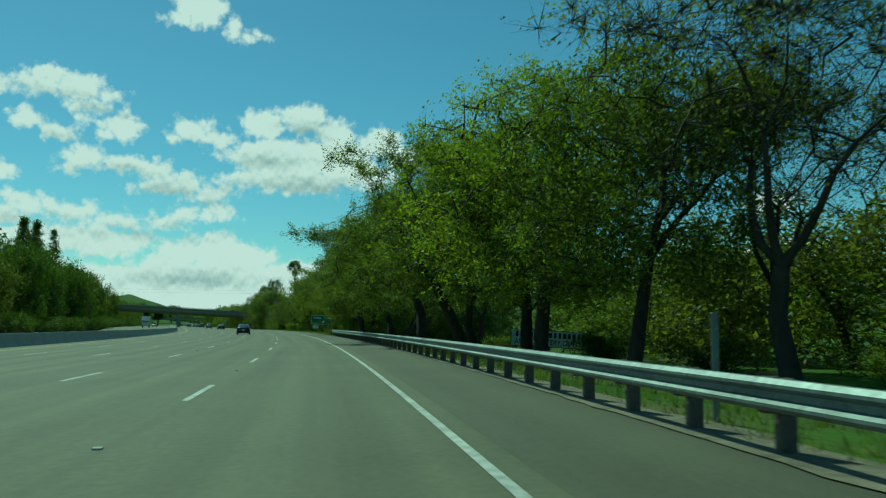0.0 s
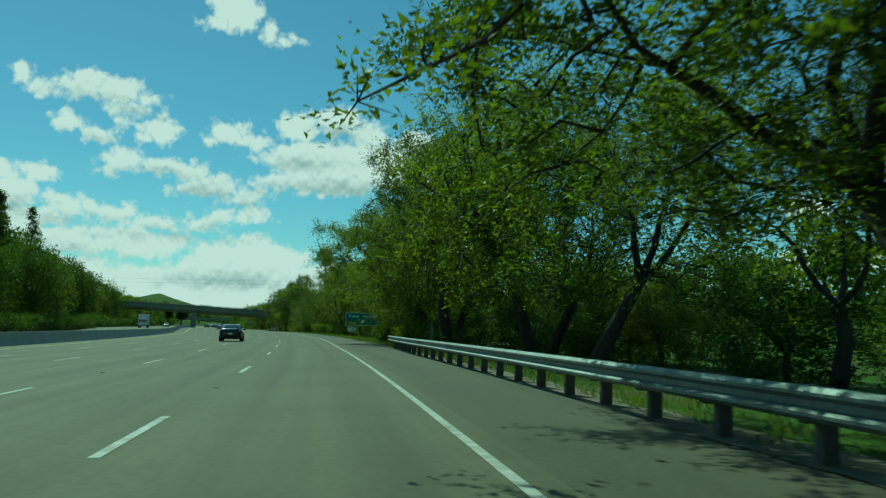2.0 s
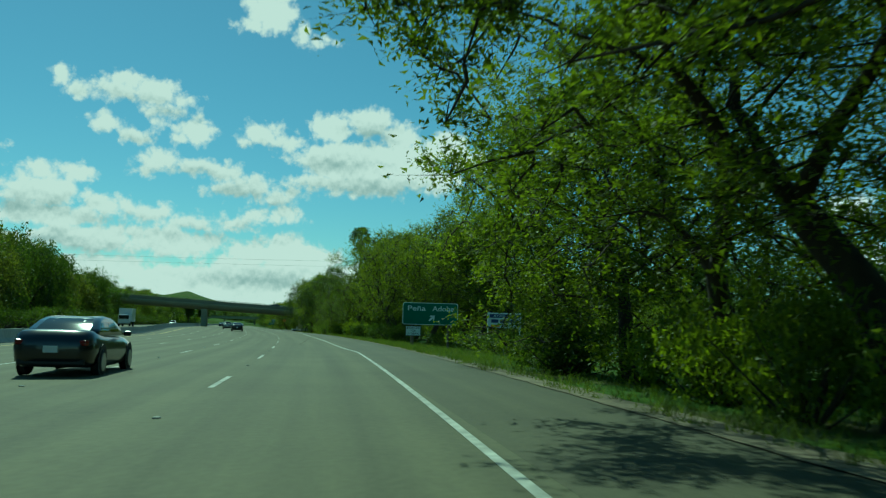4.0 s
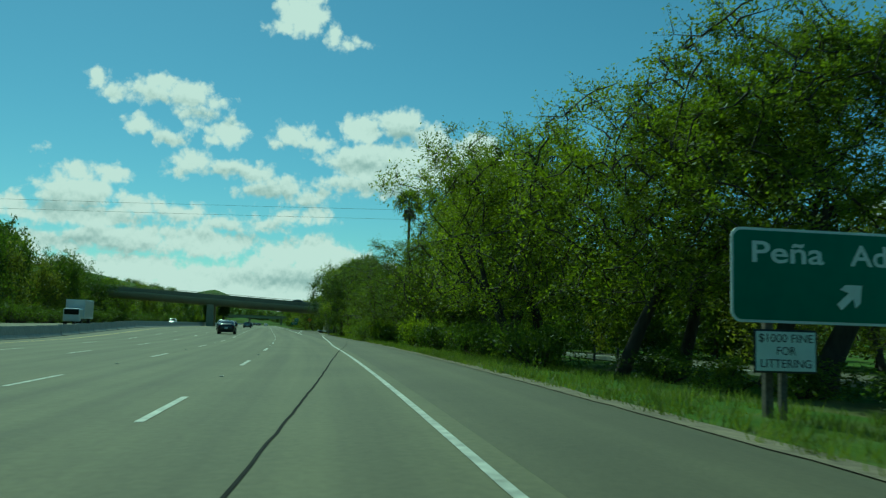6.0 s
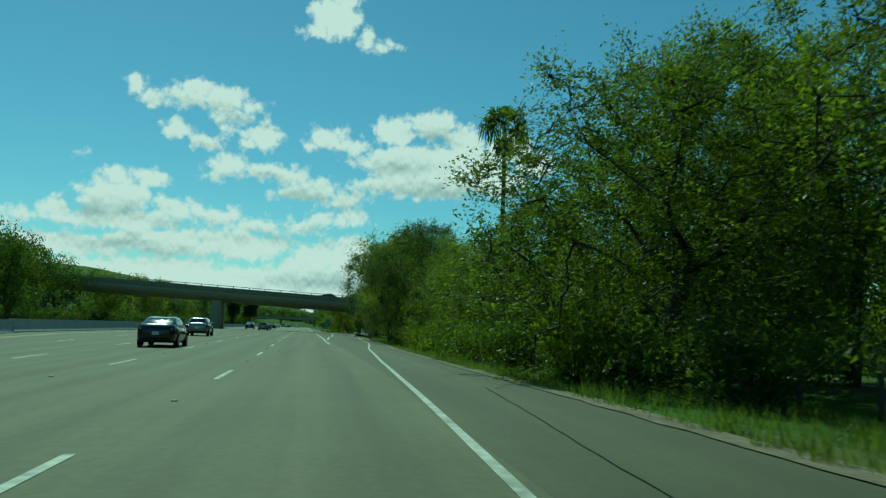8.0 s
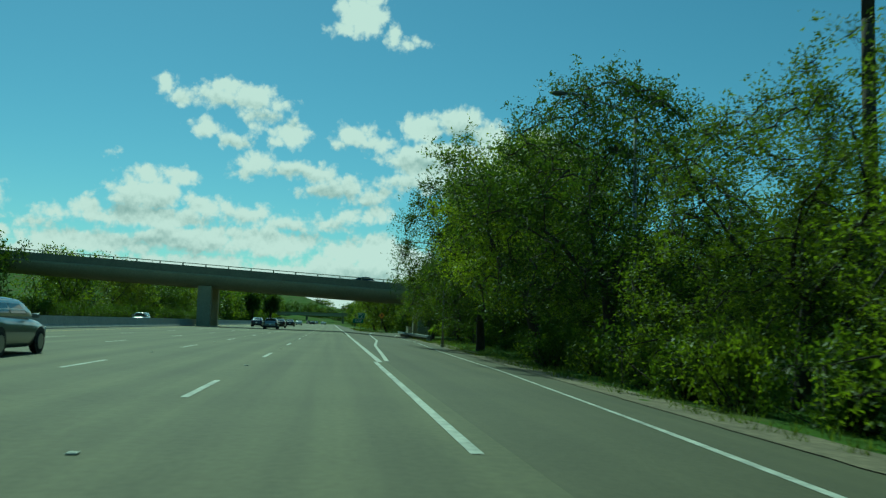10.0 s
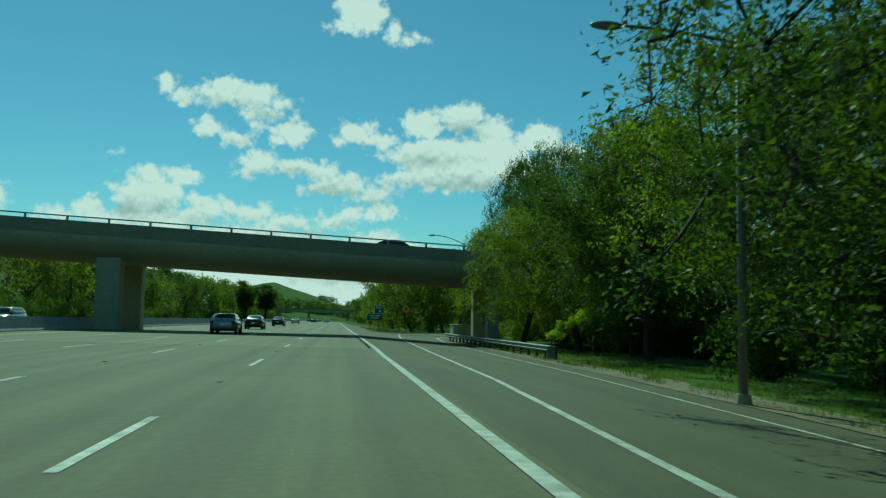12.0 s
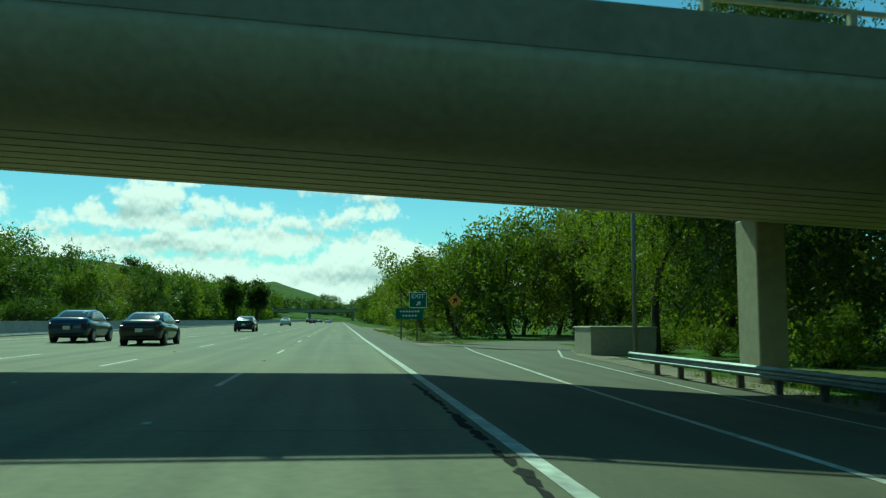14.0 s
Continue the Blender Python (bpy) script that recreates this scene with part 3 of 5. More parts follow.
def post_mesh(h, w, mat, name="post"):
    bm = bmesh.new()
    box(bm, (w, w * 0.8, h), Matrix.Translation((0, 0, h / 2)), 0.012)
    me = bpy.data.meshes.new(name)
    bm.to_mesh(me)
    bm.free()
    me.materials.append(mat)
    return me


def guardrail(line, s0, s1, top, label, tall_posts=()):
    thing = tagged(new("guardrail"), label, "guardrail")
    thing.matrix_world = Matrix()
    panel, post = w_beam(3.81, M_STEEL), post_mesh(0.95, 0.17, M_POST)
    block_bm = bmesh.new()
    box(block_bm, (0.16, 0.14, 0.34), None, 0.012)
    block = bpy.data.meshes.new("spacer")
    block_bm.to_mesh(block)
    block_bm.free()
    block.materials.append(M_POST)
    s, i = s0, 0
    while s < s1 - 0.1:
        d, d2 = line(s), line(s + 3.81)
        z, z2 = ground_z(s, d) + top - 0.155, ground_z(s + 3.81, d2) + top - 0.155
        a, b = at(s, d, z), at(s + 3.81, d2, z2)
        q = (b - a).to_track_quat("Y", "Z").to_matrix().to_4x4()
        ob = new("rail_panel", panel)
        ob.parent, ob.matrix_local = thing, Matrix.Translation(a + Vector((0.004 * (i % 2), 0, 0))) @ q
        for k in (0, 1.905):
            dd = line(s + k)
            g = ground_z(s + k, dd)
            po = new("post", post)
            po.parent, po.matrix_local = thing, place(s + k, dd + 0.25, g + top - 0.02 - 0.95)
            bl = new("spacer", block)
            bl.parent, bl.matrix_local = thing, place(s + k, dd + 0.085, g + top - 0.17)
        s += 3.81
        i += 1
    # rounded end piece
    bm = bmesh.new()
    for ang in range(0, 180, 20):
        a0, a1 = radians(ang), radians(ang + 20)
        box(bm, (0.012, 0.24 * radians(20) * 1.05, 0.31), Matrix.Translation((0.16 - 0.2 * math.cos((a0 + a1) / 2), 0.2 * math.sin((a0 + a1) / 2), 0)) @ Matrix.Rotation(-(a0 + a1) / 2, 4, "Z"))
    end = part("end_cap", bm, M_STEEL, thing)
    end.matrix_local = place(s, line(s), ground_z(s, line(s)) + top - 0.155)
    return thing


guardrail(lambda s: 4.1 + (0.35 * max(s - 88, 0) / 12), -8, 98, 0.72, "galvanised corrugated steel guardrail on weathered posts beside the shoulder")
guardrail(lambda s: lerp(s, [(340, 10.7), (360, 10.55), (376, 10.4)]), 340.6, 375, 0.70, "galvanised steel guardrail shielding the bridge pier")
bm = bmesh.new()
box(bm, (0.42, 0.12, 0.62), Matrix.Translation((0, 0, 0.05)), 0.03, 2)
nose = tagged(part("rail_terminal", bm, M_STEEL), "grey steel end terminal of the guardrail", "rail terminal")
nose.matrix_world = place(340.4, 10.65, ground_z(340.4, 10.6) + 0.32)

# ---------------------------------------------------------------- median barrier
def barrier():
    thing = tagged(new("median_barrier"), "long grey concrete median barrier in cast segments", "barrier", kind="structure")
    prof = [(-0.30, 0), (-0.30, 0.08), (-0.17, 0.33), (-0.09, 0.92), (0.09, 0.92), (0.17, 0.33), (0.30, 0.08), (0.30, 0)]
    verts, faces = [], []
    L = 6.05
    for y in (-L / 2, L / 2):
        verts += [(x, y, z) for x, z in prof]
    n = len(prof)
    faces = [(i, (i + 1) % n, n + (i + 1) % n, n + i) for i in range(n)] + [tuple(range(n))[::-1], tuple(range(n, 2 * n))]
    me = mesh_of("barrier_segment", verts, faces, M_CONCRETE_PALE)
    s = -20.0
    while s < 900:
        ob = new("barrier_segment", me)
        ob.parent, ob.matrix_local = thing, place(s, -19.3, ground_z(s, -19.3) - 0.02)
        s += 6.1
    return thing


barrier()

# ---------------------------------------------------------------- overpass
def overpass():
    thing = tagged(new("overpass"), "grey concrete box girder overpass with a low metal railing", "bridge")
    S0 = 364.4
    slope = -0.049

    def top_z(d):
        return 7.78 + slope * d          # railing top
    d0, d1 = -75.0, 46.0
    # cross sections along the road: u from the near edge, height below railing top
    def extruded(name, prof, mat, smooth_faces=False):
        verts, faces, cols, n = [], [], 24, len(prof)
        for i in range(cols + 1):
            d = d0 + (d1 - d0) * i / cols
            verts += [(d, S0 + u, top_z(d) + h) for u, h in prof]
        for i in range(cols):
            faces += [(i * n + k, (i + 1) * n + k, (i + 1) * n + (k + 1) % n, i * n + (k + 1) % n) for k in range(n)]
        faces += [tuple(range(n)), tuple(range(cols * n, cols * n + n))[::-1]]
        return part(name, mesh_of(name, verts, faces, mat, smooth_faces), mat, thing)
    for u in (0.0, 9.9):
        extruded("parapet", [(u, -0.38), (u, -1.36), (u + 0.3, -1.36), (u + 0.3, -0.38)], M_PARAPET)
    # the web bellies out below the deck's edge
    web = [(0.02 + 2.5 * (1 - math.cos(a)), -1.365 - 1.755 * math.sin(a)) for a in [radians(90) * k / 10 for k in range(11)]]
    extruded("deck", web + [(10.2 - u, h) for u, h in reversed(web)], M_CONCRETE, True)
    # soffit ribs left by the form boards
    for u in [2.6 + 0.8 * i for i in range(7)]:
        verts, faces = [], []
        for d in (d0, d1):
            z = top_z(d) - 3.12
            verts += [(d, S0 + u, z - 0.02), (d, S0 + u + 0.09, z - 0.02), (d, S0 + u + 0.09, z + 0.01), (d, S0 + u, z + 0.01)]
        faces = [(0, 1, 5, 4), (1, 2, 6, 5), (3, 0, 4, 7), (2, 3, 7, 6)]
        part("soffit_rib", mesh_of("soffit_rib", verts, faces, M_CONCRETE), M_CONCRETE, thing)
    post_bm = bmesh.new()
    box(post_bm, (0.16, 0.12, 0.36), Matrix.Translation((0, 0, -0.2)), 0.01)
    me = bpy.data.meshes.new("rail_post")
    post_bm.to_mesh(me)
    post_bm.free()
    me.materials.append(M_CONCRETE)
    for u in (0.15, 10.05):
        d = -75 + 0.35
        while d < 46:
            ob = new("rail_post", me)
            ob.parent, ob.matrix_local = thing, pose(d, S0 + u, top_z(d))
            d += 3.02
        bm = bmesh.new()
        L = math.hypot(d1 - d0, (d1 - d0) * slope)
        box(bm, (L, 0.10, 0.10), Matrix.Translation(((d0 + d1) / 2, S0 + u, top_z((d0 + d1) / 2) - 0.05)) @ Matrix.Rotation(-math.atan(slope), 4, "Y"), 0.02)
        part("rail", bm, M_CONCRETE, thing)
    # piers
    for x0, x1, y0, y1 in ((12.1, 13.0, 372.6, 373.9), (12.1, 13.0, 365.6, 366.9), (-18.3, -16.5, 372.6, 373.9), (-18.3, -16.5, 365.4, 366.7), (-60, -57, 368.6, 371.2), (36, 40, 368, 371)):
        bm = bmesh.new()
        zt, zb = top_z((x0 + x1) / 2) - 2.9, -1.5
        box(bm, (x1 - x0, y1 - y0, zt - zb), Matrix.Translation(((x0 + x1) / 2, (y0 + y1) / 2, (zt + zb) / 2)), 0.06, 2)
        part("pier", bm, M_CONCRETE, thing)
    return thing


overpass()

# a second bridge far down the road
def far_bridge(s0):
    thing = tagged(new("far_overpass"), "low grey concrete overpass far down the freeway", "bridge")
    bm = bmesh.new()
    box(bm, (120, 10, 1.6), Matrix.Translation((-12, s0, 6.6)), 0.1)
    part("deck", bm, M_CONCRETE, thing)
    for u in (-5.1, 5.1):
        bm = bmesh.new()
        box(bm, (120, 0.25, 0.8), Matrix.Translation((-12, s0 + u, 7.7)), 0.03)
        part("parapet", bm, M_PARAPET, thing)
    for x in (-42, -18.2, 8):
        bm = bmesh.new()
        box(bm, (1.6, 4, 8), Matrix.Translation((x, s0, 2.2)), 0.08)
        part("pier", bm, M_CONCRETE, thing)


far_bridge(860)

# ---------------------------------------------------------------- trees
def limb_skeleton(rng, height, spread, trunk, forks, levels, lean=0.0, droop=0.0, upward=0.25):
    """Branch segments (a, b, ra, rb) and the ends of the twigs."""
    segs, ends = [], []

    def grow(p, way, length, radius, level):
        n = 4 if 0 < level < 3 else (3 if level < levels else 2)
        for i in range(n):
            way2 = (way + Vector((rng.gauss(0, .21), rng.gauss(0, .21), rng.gauss(0, .15) + (upward if level < 3 else -droop) * 0.35))).normalized()
            q = p + way2 * (length / n)
            r2 = radius * (0.86 if level < levels else 0.7)
            segs.append((p.copy(), q.copy(), radius, r2, level))
            p, way, radius = q, way2, r2
            if level >= levels - 2 and (level >= levels - 1 or rng.random() < 0.7):
                ends.append(p.copy())
        if level >= levels:
            ends.append(p.copy())
            return
        kids = rng.choice(forks[min(level, len(forks) - 1)])
        base = rng.uniform(0, 2 * math.pi)
        for k in range(kids):
            ang = base + 2 * math.pi * k / kids + rng.uniform(-.5, .5)
            side = Vector((math.cos(ang), math.sin(ang), 0))
            tilt = rng.uniform(0.45, 0.95) * spread
            w = (way * (1 - 0.35 * tilt) + side * tilt + Vector((0, 0, upward if level == 0 else 0))).normalized()
            grow(p.copy(), w, length * rng.uniform(0.62, 0.9), radius * rng.uniform(0.58, 0.75), level + 1)
    grow(Vector((0, 0, -0.3)), Vector((lean, 0, 1)).normalized(), height * 0.18, trunk, 0)
    return segs, ends


def limbs_mesh(name, segs, mat):
    verts, faces = [], []
    for a, b, ra, rb, level in segs:
        n = 8 if level == 0 else (6 if level == 1 else (4 if level == 2 else 3))
        way = (b - a).normalized()
        u = way.orthogonal().normalized()
        v = way.cross(u)
        o = len(verts)
        for p, r in ((a - way * ra * 0.3, ra), (b, rb)):
            for k in range(n):
                t = 2 * math.pi * k / n
                verts.append(p + (u * math.cos(t) + v * math.sin(t)) * r)
        faces += [(o + k, o + (k + 1) % n, o + n + (k + 1) % n, o + n + k) for k in range(n)]
    return mesh_of(name, verts, faces, mat, True)


def sprays(centres, number, clump, seed, flat=1.0):
    """Twigs that leave the ends of the limbs: their bases and tips."""
    rng = np.random.default_rng(seed)
    c = np.array([tuple(p) for p in centres], float)
    base = c[rng.integers(0, len(c), number)]
    way = rng.normal(0, 1, (number, 3)) + (0, 0, 0.25)
    way /= np.linalg.norm(way, axis=1, keepdims=True)
    way[:, 2] *= flat
    return base, base + way * clump * rng.uniform(0.35, 1.1, (number, 1))


def leaf_cloud(name, centres, count, clump, size, mat, seed, flat=1.0, long=1.5, per=9):
    """Many small leaves along the twigs, each of its own."""
    base, tip0 = sprays(centres, max(1, count // per), clump, seed, flat)
    rng = np.random.default_rng(seed + 500)
    pick = rng.integers(0, len(base), count)
    run = tip0[pick] - base[pick]
    p = base[pick] + run * (1.08 - 0.85 * rng.uniform(0, 1, (count, 1)) ** 1.7) + rng.normal(0, size * 1.15, (count, 3))
    u = rng.normal(0, 1, (count, 3)) + run / (np.linalg.norm(run, axis=1, keepdims=True) + 1e-6)
    u /= np.linalg.norm(u, axis=1, keepdims=True)
    w = rng.normal(0, 1, (count, 3))
    v = np.cross(u, w)
    v /= np.linalg.norm(v, axis=1, keepdims=True)
    sz = size * rng.uniform(0.6, 1.3, (count, 1))
    tip, side = u * sz * long * 0.5, v * sz * 0.5
    verts = np.stack([p - tip + side * 0.5, p - tip * 0.2 - side, p + tip], 1).reshape(-1, 3)
    me = bpy.data.meshes.new(name)
    me.vertices.add(count * 3)
    me.vertices.foreach_set("co", verts.ravel())
    me.loops.add(count * 3)
    me.loops.foreach_set("vertex_index", np.arange(count * 3, dtype=np.int32))
    me.polygons.add(count)
    me.polygons.foreach_set("loop_start", np.arange(0, count * 3, 3, dtype=np.int32))
    me.polygons.foreach_set("loop_total", np.full(count, 3, dtype=np.int32))
    me.update()
    me.validate()
    me.materials.append(mat)
    return me


def make_tree(seed, leaves, leaf_size, clump, mat, label, name="tree", height=10.0, spread=1.0, trunk=0.26, levels=4, forks=((3, 4), (2, 3), (2, 3), (2,)), lean=0.0, upward=0.3, droop=0.0, category="tree", low=0, drop=0.25, per=12, twigs=0.008, fill=150, base_z=0.24, belly=0.42):
    rng = random.Random(seed)
    segs, ends = limb_skeleton(rng, height, spread, trunk, forks, levels, lean, droop, upward)
    top = max(p.z for p in ends)
    reach = sorted(math.hypot(p.x, p.y) for p in ends)[int(len(ends) * 0.93)]
    fz, fr = (height - 0.5 * clump) / top, (height * 0.48 - 0.5 * clump) / reach
    fix = Matrix.Diagonal((fr, fr, fz, 1))
    segs = [(fix @ a, fix @ b, ra, rb, lv) for a, b, ra, rb, lv in segs]
    ends = [fix @ p for p in ends]
    # boughs that fill the crown's dome, each grown from the nearest wood
    nodes = [b for a, b, ra, rb, lv in segs if lv >= 1] or [segs[-1][1]]
    lump = [rng.uniform(0.86, 1.08) for _ in range(8)]
    wanted = []
    for k in range(fill):
        ang, f = k * 2.399963, (k + 0.5) / fill
        z = base_z + (1 - base_z) * f
        mid = base_z + belly * (1 - base_z)
        t = (z - mid) / ((1 - mid) if z > mid else (mid - base_z) * 1.25)
        out = math.sqrt(max(0.05, 1 - t * t)) * lump[int(ang / (2 * math.pi) * 8) % 8]
        rad = (height * 0.48 - 0.6 * clump) * out * (rng.uniform(0.72, 1.0) if rng.random() < 0.7 else rng.uniform(0.25, 0.72))
        wanted.append(Vector((rad * math.cos(ang), rad * math.sin(ang), z * (height - 0.4 * clump))))
    for _ in range(low):      # hanging lower boughs
        ang, rad = rng.uniform(0, 2 * math.pi), height * rng.uniform(0.15, 0.46)
        wanted.append(Vector((rad * math.cos(ang), rad * math.sin(ang), rng.uniform(drop, 0.5) * height)))
    wanted.sort(key=lambda p: min((p - q).length_squared for q in nodes))
    for p in wanted:
        q = min(nodes, key=lambda e: (e - p).length_squared)
        gap = (p - q).length
        bend = Vector((rng.gauss(0, 0.13), rng.gauss(0, 0.13), rng.gauss(0.05, 0.13))) * gap
        m1, m2 = q.lerp(p, 0.36) + bend, q.lerp(p, 0.7) + bend * 0.8 + Vector((rng.gauss(0, .05), rng.gauss(0, .05), rng.gauss(0, .05))) * gap
        r = 0.014 + 0.008 * gap
        if twigs:
            segs += [(q, m1, r * 1.5, r * 1.1, 4), (m1, p, r * 1.1, r * 0.5, 4)]
        else:
            segs.append((q, p, r * 1.5, r * 0.7, 4))
        nodes += [m1, m2, p]
        ends.append(p)
        if gap > 1.2:
            ends.append(m2)
    thing = tagged(new(name), label, category)
    wood = limbs_mesh("trunk", segs, M_BARK)
    if twigs:
        base, tip = sprays(ends, max(1, leaves // per), clump, seed)
        n0 = len(wood.vertices)
        verts = [tuple(v.co) for v in wood.vertices]
        faces = [tuple(f.vertices) for f in wood.polygons]
        across = np.cross(tip - base, np.random.default_rng(seed).normal(0, 1, base.shape))
        across *= twigs / (np.linalg.norm(across, axis=1, keepdims=True) + 1e-6)
        tri = np.stack([base - across, base + across, tip], 1).reshape(-1, 3)
        verts += [tuple(v) for v in tri]
        faces += [(n0 + 3 * k, n0 + 3 * k + 1, n0 + 3 * k + 2) for k in range(len(base))]
        wood = mesh_of("trunk", verts, faces, M_BARK, True)
    part("trunk", wood, M_BARK, thing)
    part("crown", leaf_cloud("crown", ends, leaves, clump, leaf_size, mat, seed, per=per), mat, thing)
    return thing


FAR_FORKS = ((4,), (3,), (3,))
TREES = {
    "dense": make_tree(11, 40000, 0.088, 0.8, L_OAK, "leafy green oak standing behind the shoulder", levels=3, low=20, fill=190),
    "dense2": make_tree(12, 40000, 0.087, 0.8, L_FRESH, "fresh green spreading oak with forked trunk", spread=1.15, levels=3, low=20, fill=190),
    "half": make_tree(13, 28000, 0.078, 0.75, L_FRESH, "half-leafed spring oak with dark crooked limbs", spread=1.2, low=25, drop=0.2, per=7, fill=170),
    "grand": make_tree(24, 84000, 0.068, 0.62, L_OAK, "broad old oak with dark spreading limbs over the shoulder", spread=1.25, trunk=0.3, levels=4, forks=((3, 4), (3,), (2, 3), (2,)), low=30, drop=0.26, per=14, fill=250, base_z=0.28, belly=0.25),
    "bare": make_tree(14, 9000, 0.075, 0.8, L_DULL, "nearly bare oak with dark twisting branches", spread=1.25, levels=5, forks=((3,), (3,), (2, 3), (2, 3), (2,), (2,)), trunk=0.24, per=1, fill=140, base_z=0.35),
    "dark": make_tree(15, 54000, 0.083, 0.95, L_DARK, "dark dense evergreen oak beside the road", levels=3, low=30, drop=0.1, fill=180),
    "low": make_tree(16, 46000, 0.083, 0.85, L_OAK, "dense green roadside tree with boughs to the ground", levels=3, low=70, upward=0.2, drop=0.04, fill=180, base_z=0.1),
    "far": make_tree(17, 7500, 0.23, 1.2, L_OAK, "rounded green tree in the distance", levels=2, forks=FAR_FORKS, low=10, drop=0.05, twigs=0, fill=70, base_z=0.08),
    "far2": make_tree(18, 7500, 0.23, 1.2, L_DULL, "dull olive-green tree in the distance", levels=2, forks=FAR_FORKS, low=10, drop=0.05, twigs=0, fill=65, base_z=0.08),
    "fardark": make_tree(19, 7500, 0.23, 1.25, L_DARK, "dark green tree on the far bank", levels=2, forks=FAR_FORKS, low=10, drop=0.05, twigs=0, fill=65, base_z=0.08),
    "back": make_tree(20, 2000, 0.47, 1.4, L_OAK, "green tree far behind the others", levels=1, forks=FAR_FORKS, low=8, drop=0.05, twigs=0, fill=40, base_z=0.08),
    "back2": make_tree(21, 2000, 0.47, 1.4, L_DARK, "dark tree far behind the others", levels=1, forks=FAR_FORKS, low=8, drop=0.05, twigs=0, fill=40, base_z=0.08),
}
MODELS = list(TREES.values())


def plant(kind, s, d, h, r, seed=0, sunk=0.0):
    """A tree of that height and crown radius."""
    src = TREES[kind]
    p = at(s, d)
    z = ground_z(s, d) + hills_z(p.x, p.y)
    rot = random.Random(s * 13.7 + d * 7.1 + seed).uniform(0, 360)
    m = pose(p.x, p.y, z - 0.05 - sunk * h, 0, 0, rot) @ Matrix.Diagonal((r / 4.8, r / 4.8, h / 10, 1))
    if kind in ("back", "back2"):
        DISTANT.append((src, m))
        return None
    return copy_thing(src, m)


DISTANT = []


def far_woods():
    """The distant trees that cannot be told apart, as one mesh."""
    mats = [M_BARK, L_OAK, L_DARK]
    co, loops, totals, slots, base = [], [], [], [], 0
    for src, m in DISTANT:
        for ch in src.children:
            me = ch.data
            v = np.empty(len(me.vertices) * 3, np.float32)
            me.vertices.foreach_get("co", v)
            v = np.c_[v.reshape(-1, 3), np.ones(len(me.vertices), np.float32)] @ np.array(m, np.float32).T[:, :3]
            li = np.empty(len(me.loops), np.int32)
            me.loops.foreach_get("vertex_index", li)
            lt = np.empty(len(me.polygons), np.int32)
            me.polygons.foreach_get("loop_total", lt)
            co.append(v), loops.append(li + base), totals.append(lt)
            slots.append(np.full(len(lt), mats.index(me.materials[0]), np.int32))
            base += len(v)
    co, loops, totals, slots = np.concatenate(co), np.concatenate(loops), np.concatenate(totals), np.concatenate(slots)
    me = bpy.data.meshes.new("far_woods")
    me.vertices.add(len(co))
    me.vertices.foreach_set("co", co.astype(np.float32).ravel())
    me.loops.add(len(loops))
    me.loops.foreach_set("vertex_index", loops)
    me.polygons.add(len(totals))
    me.polygons.foreach_set("loop_start", np.concatenate([[0], np.cumsum(totals)[:-1]]).astype(np.int32))
    me.polygons.foreach_set("loop_total", totals)
    for mat in mats:
        me.materials.append(mat)
    me.polygons.foreach_set("material_index", slots)
    me.update()
    me.validate()
    tagged(new("far_woods", me), "distant green and dark woods on the hills and behind the road", "woods", kind="stuff")


RIGHT_NEAR = [("bare", 21.5, 13.4, 14.5, 7.6), ("bare", 27.5, 16.5, 12.5, 6.4), ("dense", 27, 10.6, 11.5, 6), ("dense2", 33, 9.3, 12.5, 7.2), ("dense", 39, 10.5, 12, 6.6), ("grand", 46.4, 8.6, 12.4, 7.4, 5), ("bare", 48.8, 9.8, 12, 6.8), ("bare", 54.5, 14.5, 11, 6.0),
              ("grand", 59.4, 7.7, 11.4, 8.2), ("bare", 74, 16, 11, 6.6), ("half", 80.5, 10.2, 12.5, 7.2), ("dense2", 88, 10.2, 13.3, 6.6), ("half", 92, 12, 12.5, 6.2), ("grand", 100, 8.6, 13.4, 7.2), ("half", 105, 9.4, 12.4, 6.6), ("grand", 111, 8.4, 11.6, 8.0), ("half", 118, 9.6, 11, 6.4), ("low", 125, 10, 10, 5.8), ("dense2", 131, 10.4, 11.5, 6.2)]
RIGHT_MID = [("grand", 177, 18, 13.4, 8.2), ("half", 178, 16.2, 15.0, 7.6, 3), ("half", 183, 12.6, 12.8, 6.8), ("dense", 186, 17, 13, 6.5), ("half", 192, 10.8, 12.8, 6.9), ("dense2", 198, 14.5, 13.6, 7), ("half", 203, 12.5, 13.5, 6.8), ("half", 212, 15.2, 14.8, 7.8), ("low", 222, 9.8, 9.6, 6.6), ("low", 227, 14, 13, 6.0), ("dense2", 232, 17.2, 15.2, 5.8), ("dense", 229, 20.5, 14.5, 6), ("low", 237, 15.5, 12, 5.6), ("dark", 244, 12.5, 9.2, 5),
             ("low", 252, 12.5, 9, 5), ("low", 261, 12.6, 8.8, 5), ("low", 271, 12.4, 9, 5), ("dark", 284, 11.8, 13, 7), ("dense2", 294, 11.6, 13, 6.6), ("dense2", 301.5, 12.6, 14.3, 7.0), ("dark", 311.5, 11.2, 13.6, 7.2), ("dark", 321, 15, 10.5, 5.4), ("low", 322, 19, 14, 6.8), ("dense2", 330, 17.5, 13.8, 6.8),
             ("dark", 341, 16, 13, 6.2), ("dense", 347, 18.5, 14.4, 6.6), ("dense2", 352, 20, 14.5, 6.4), ("low", 355, 18, 11, 5.4), ("dense2", 358.2, 13.1, 10.2, 5.1), ("dense2", 352, 15.8, 9.8, 5.0), ("dense", 345, 16.8, 9, 4.4)]
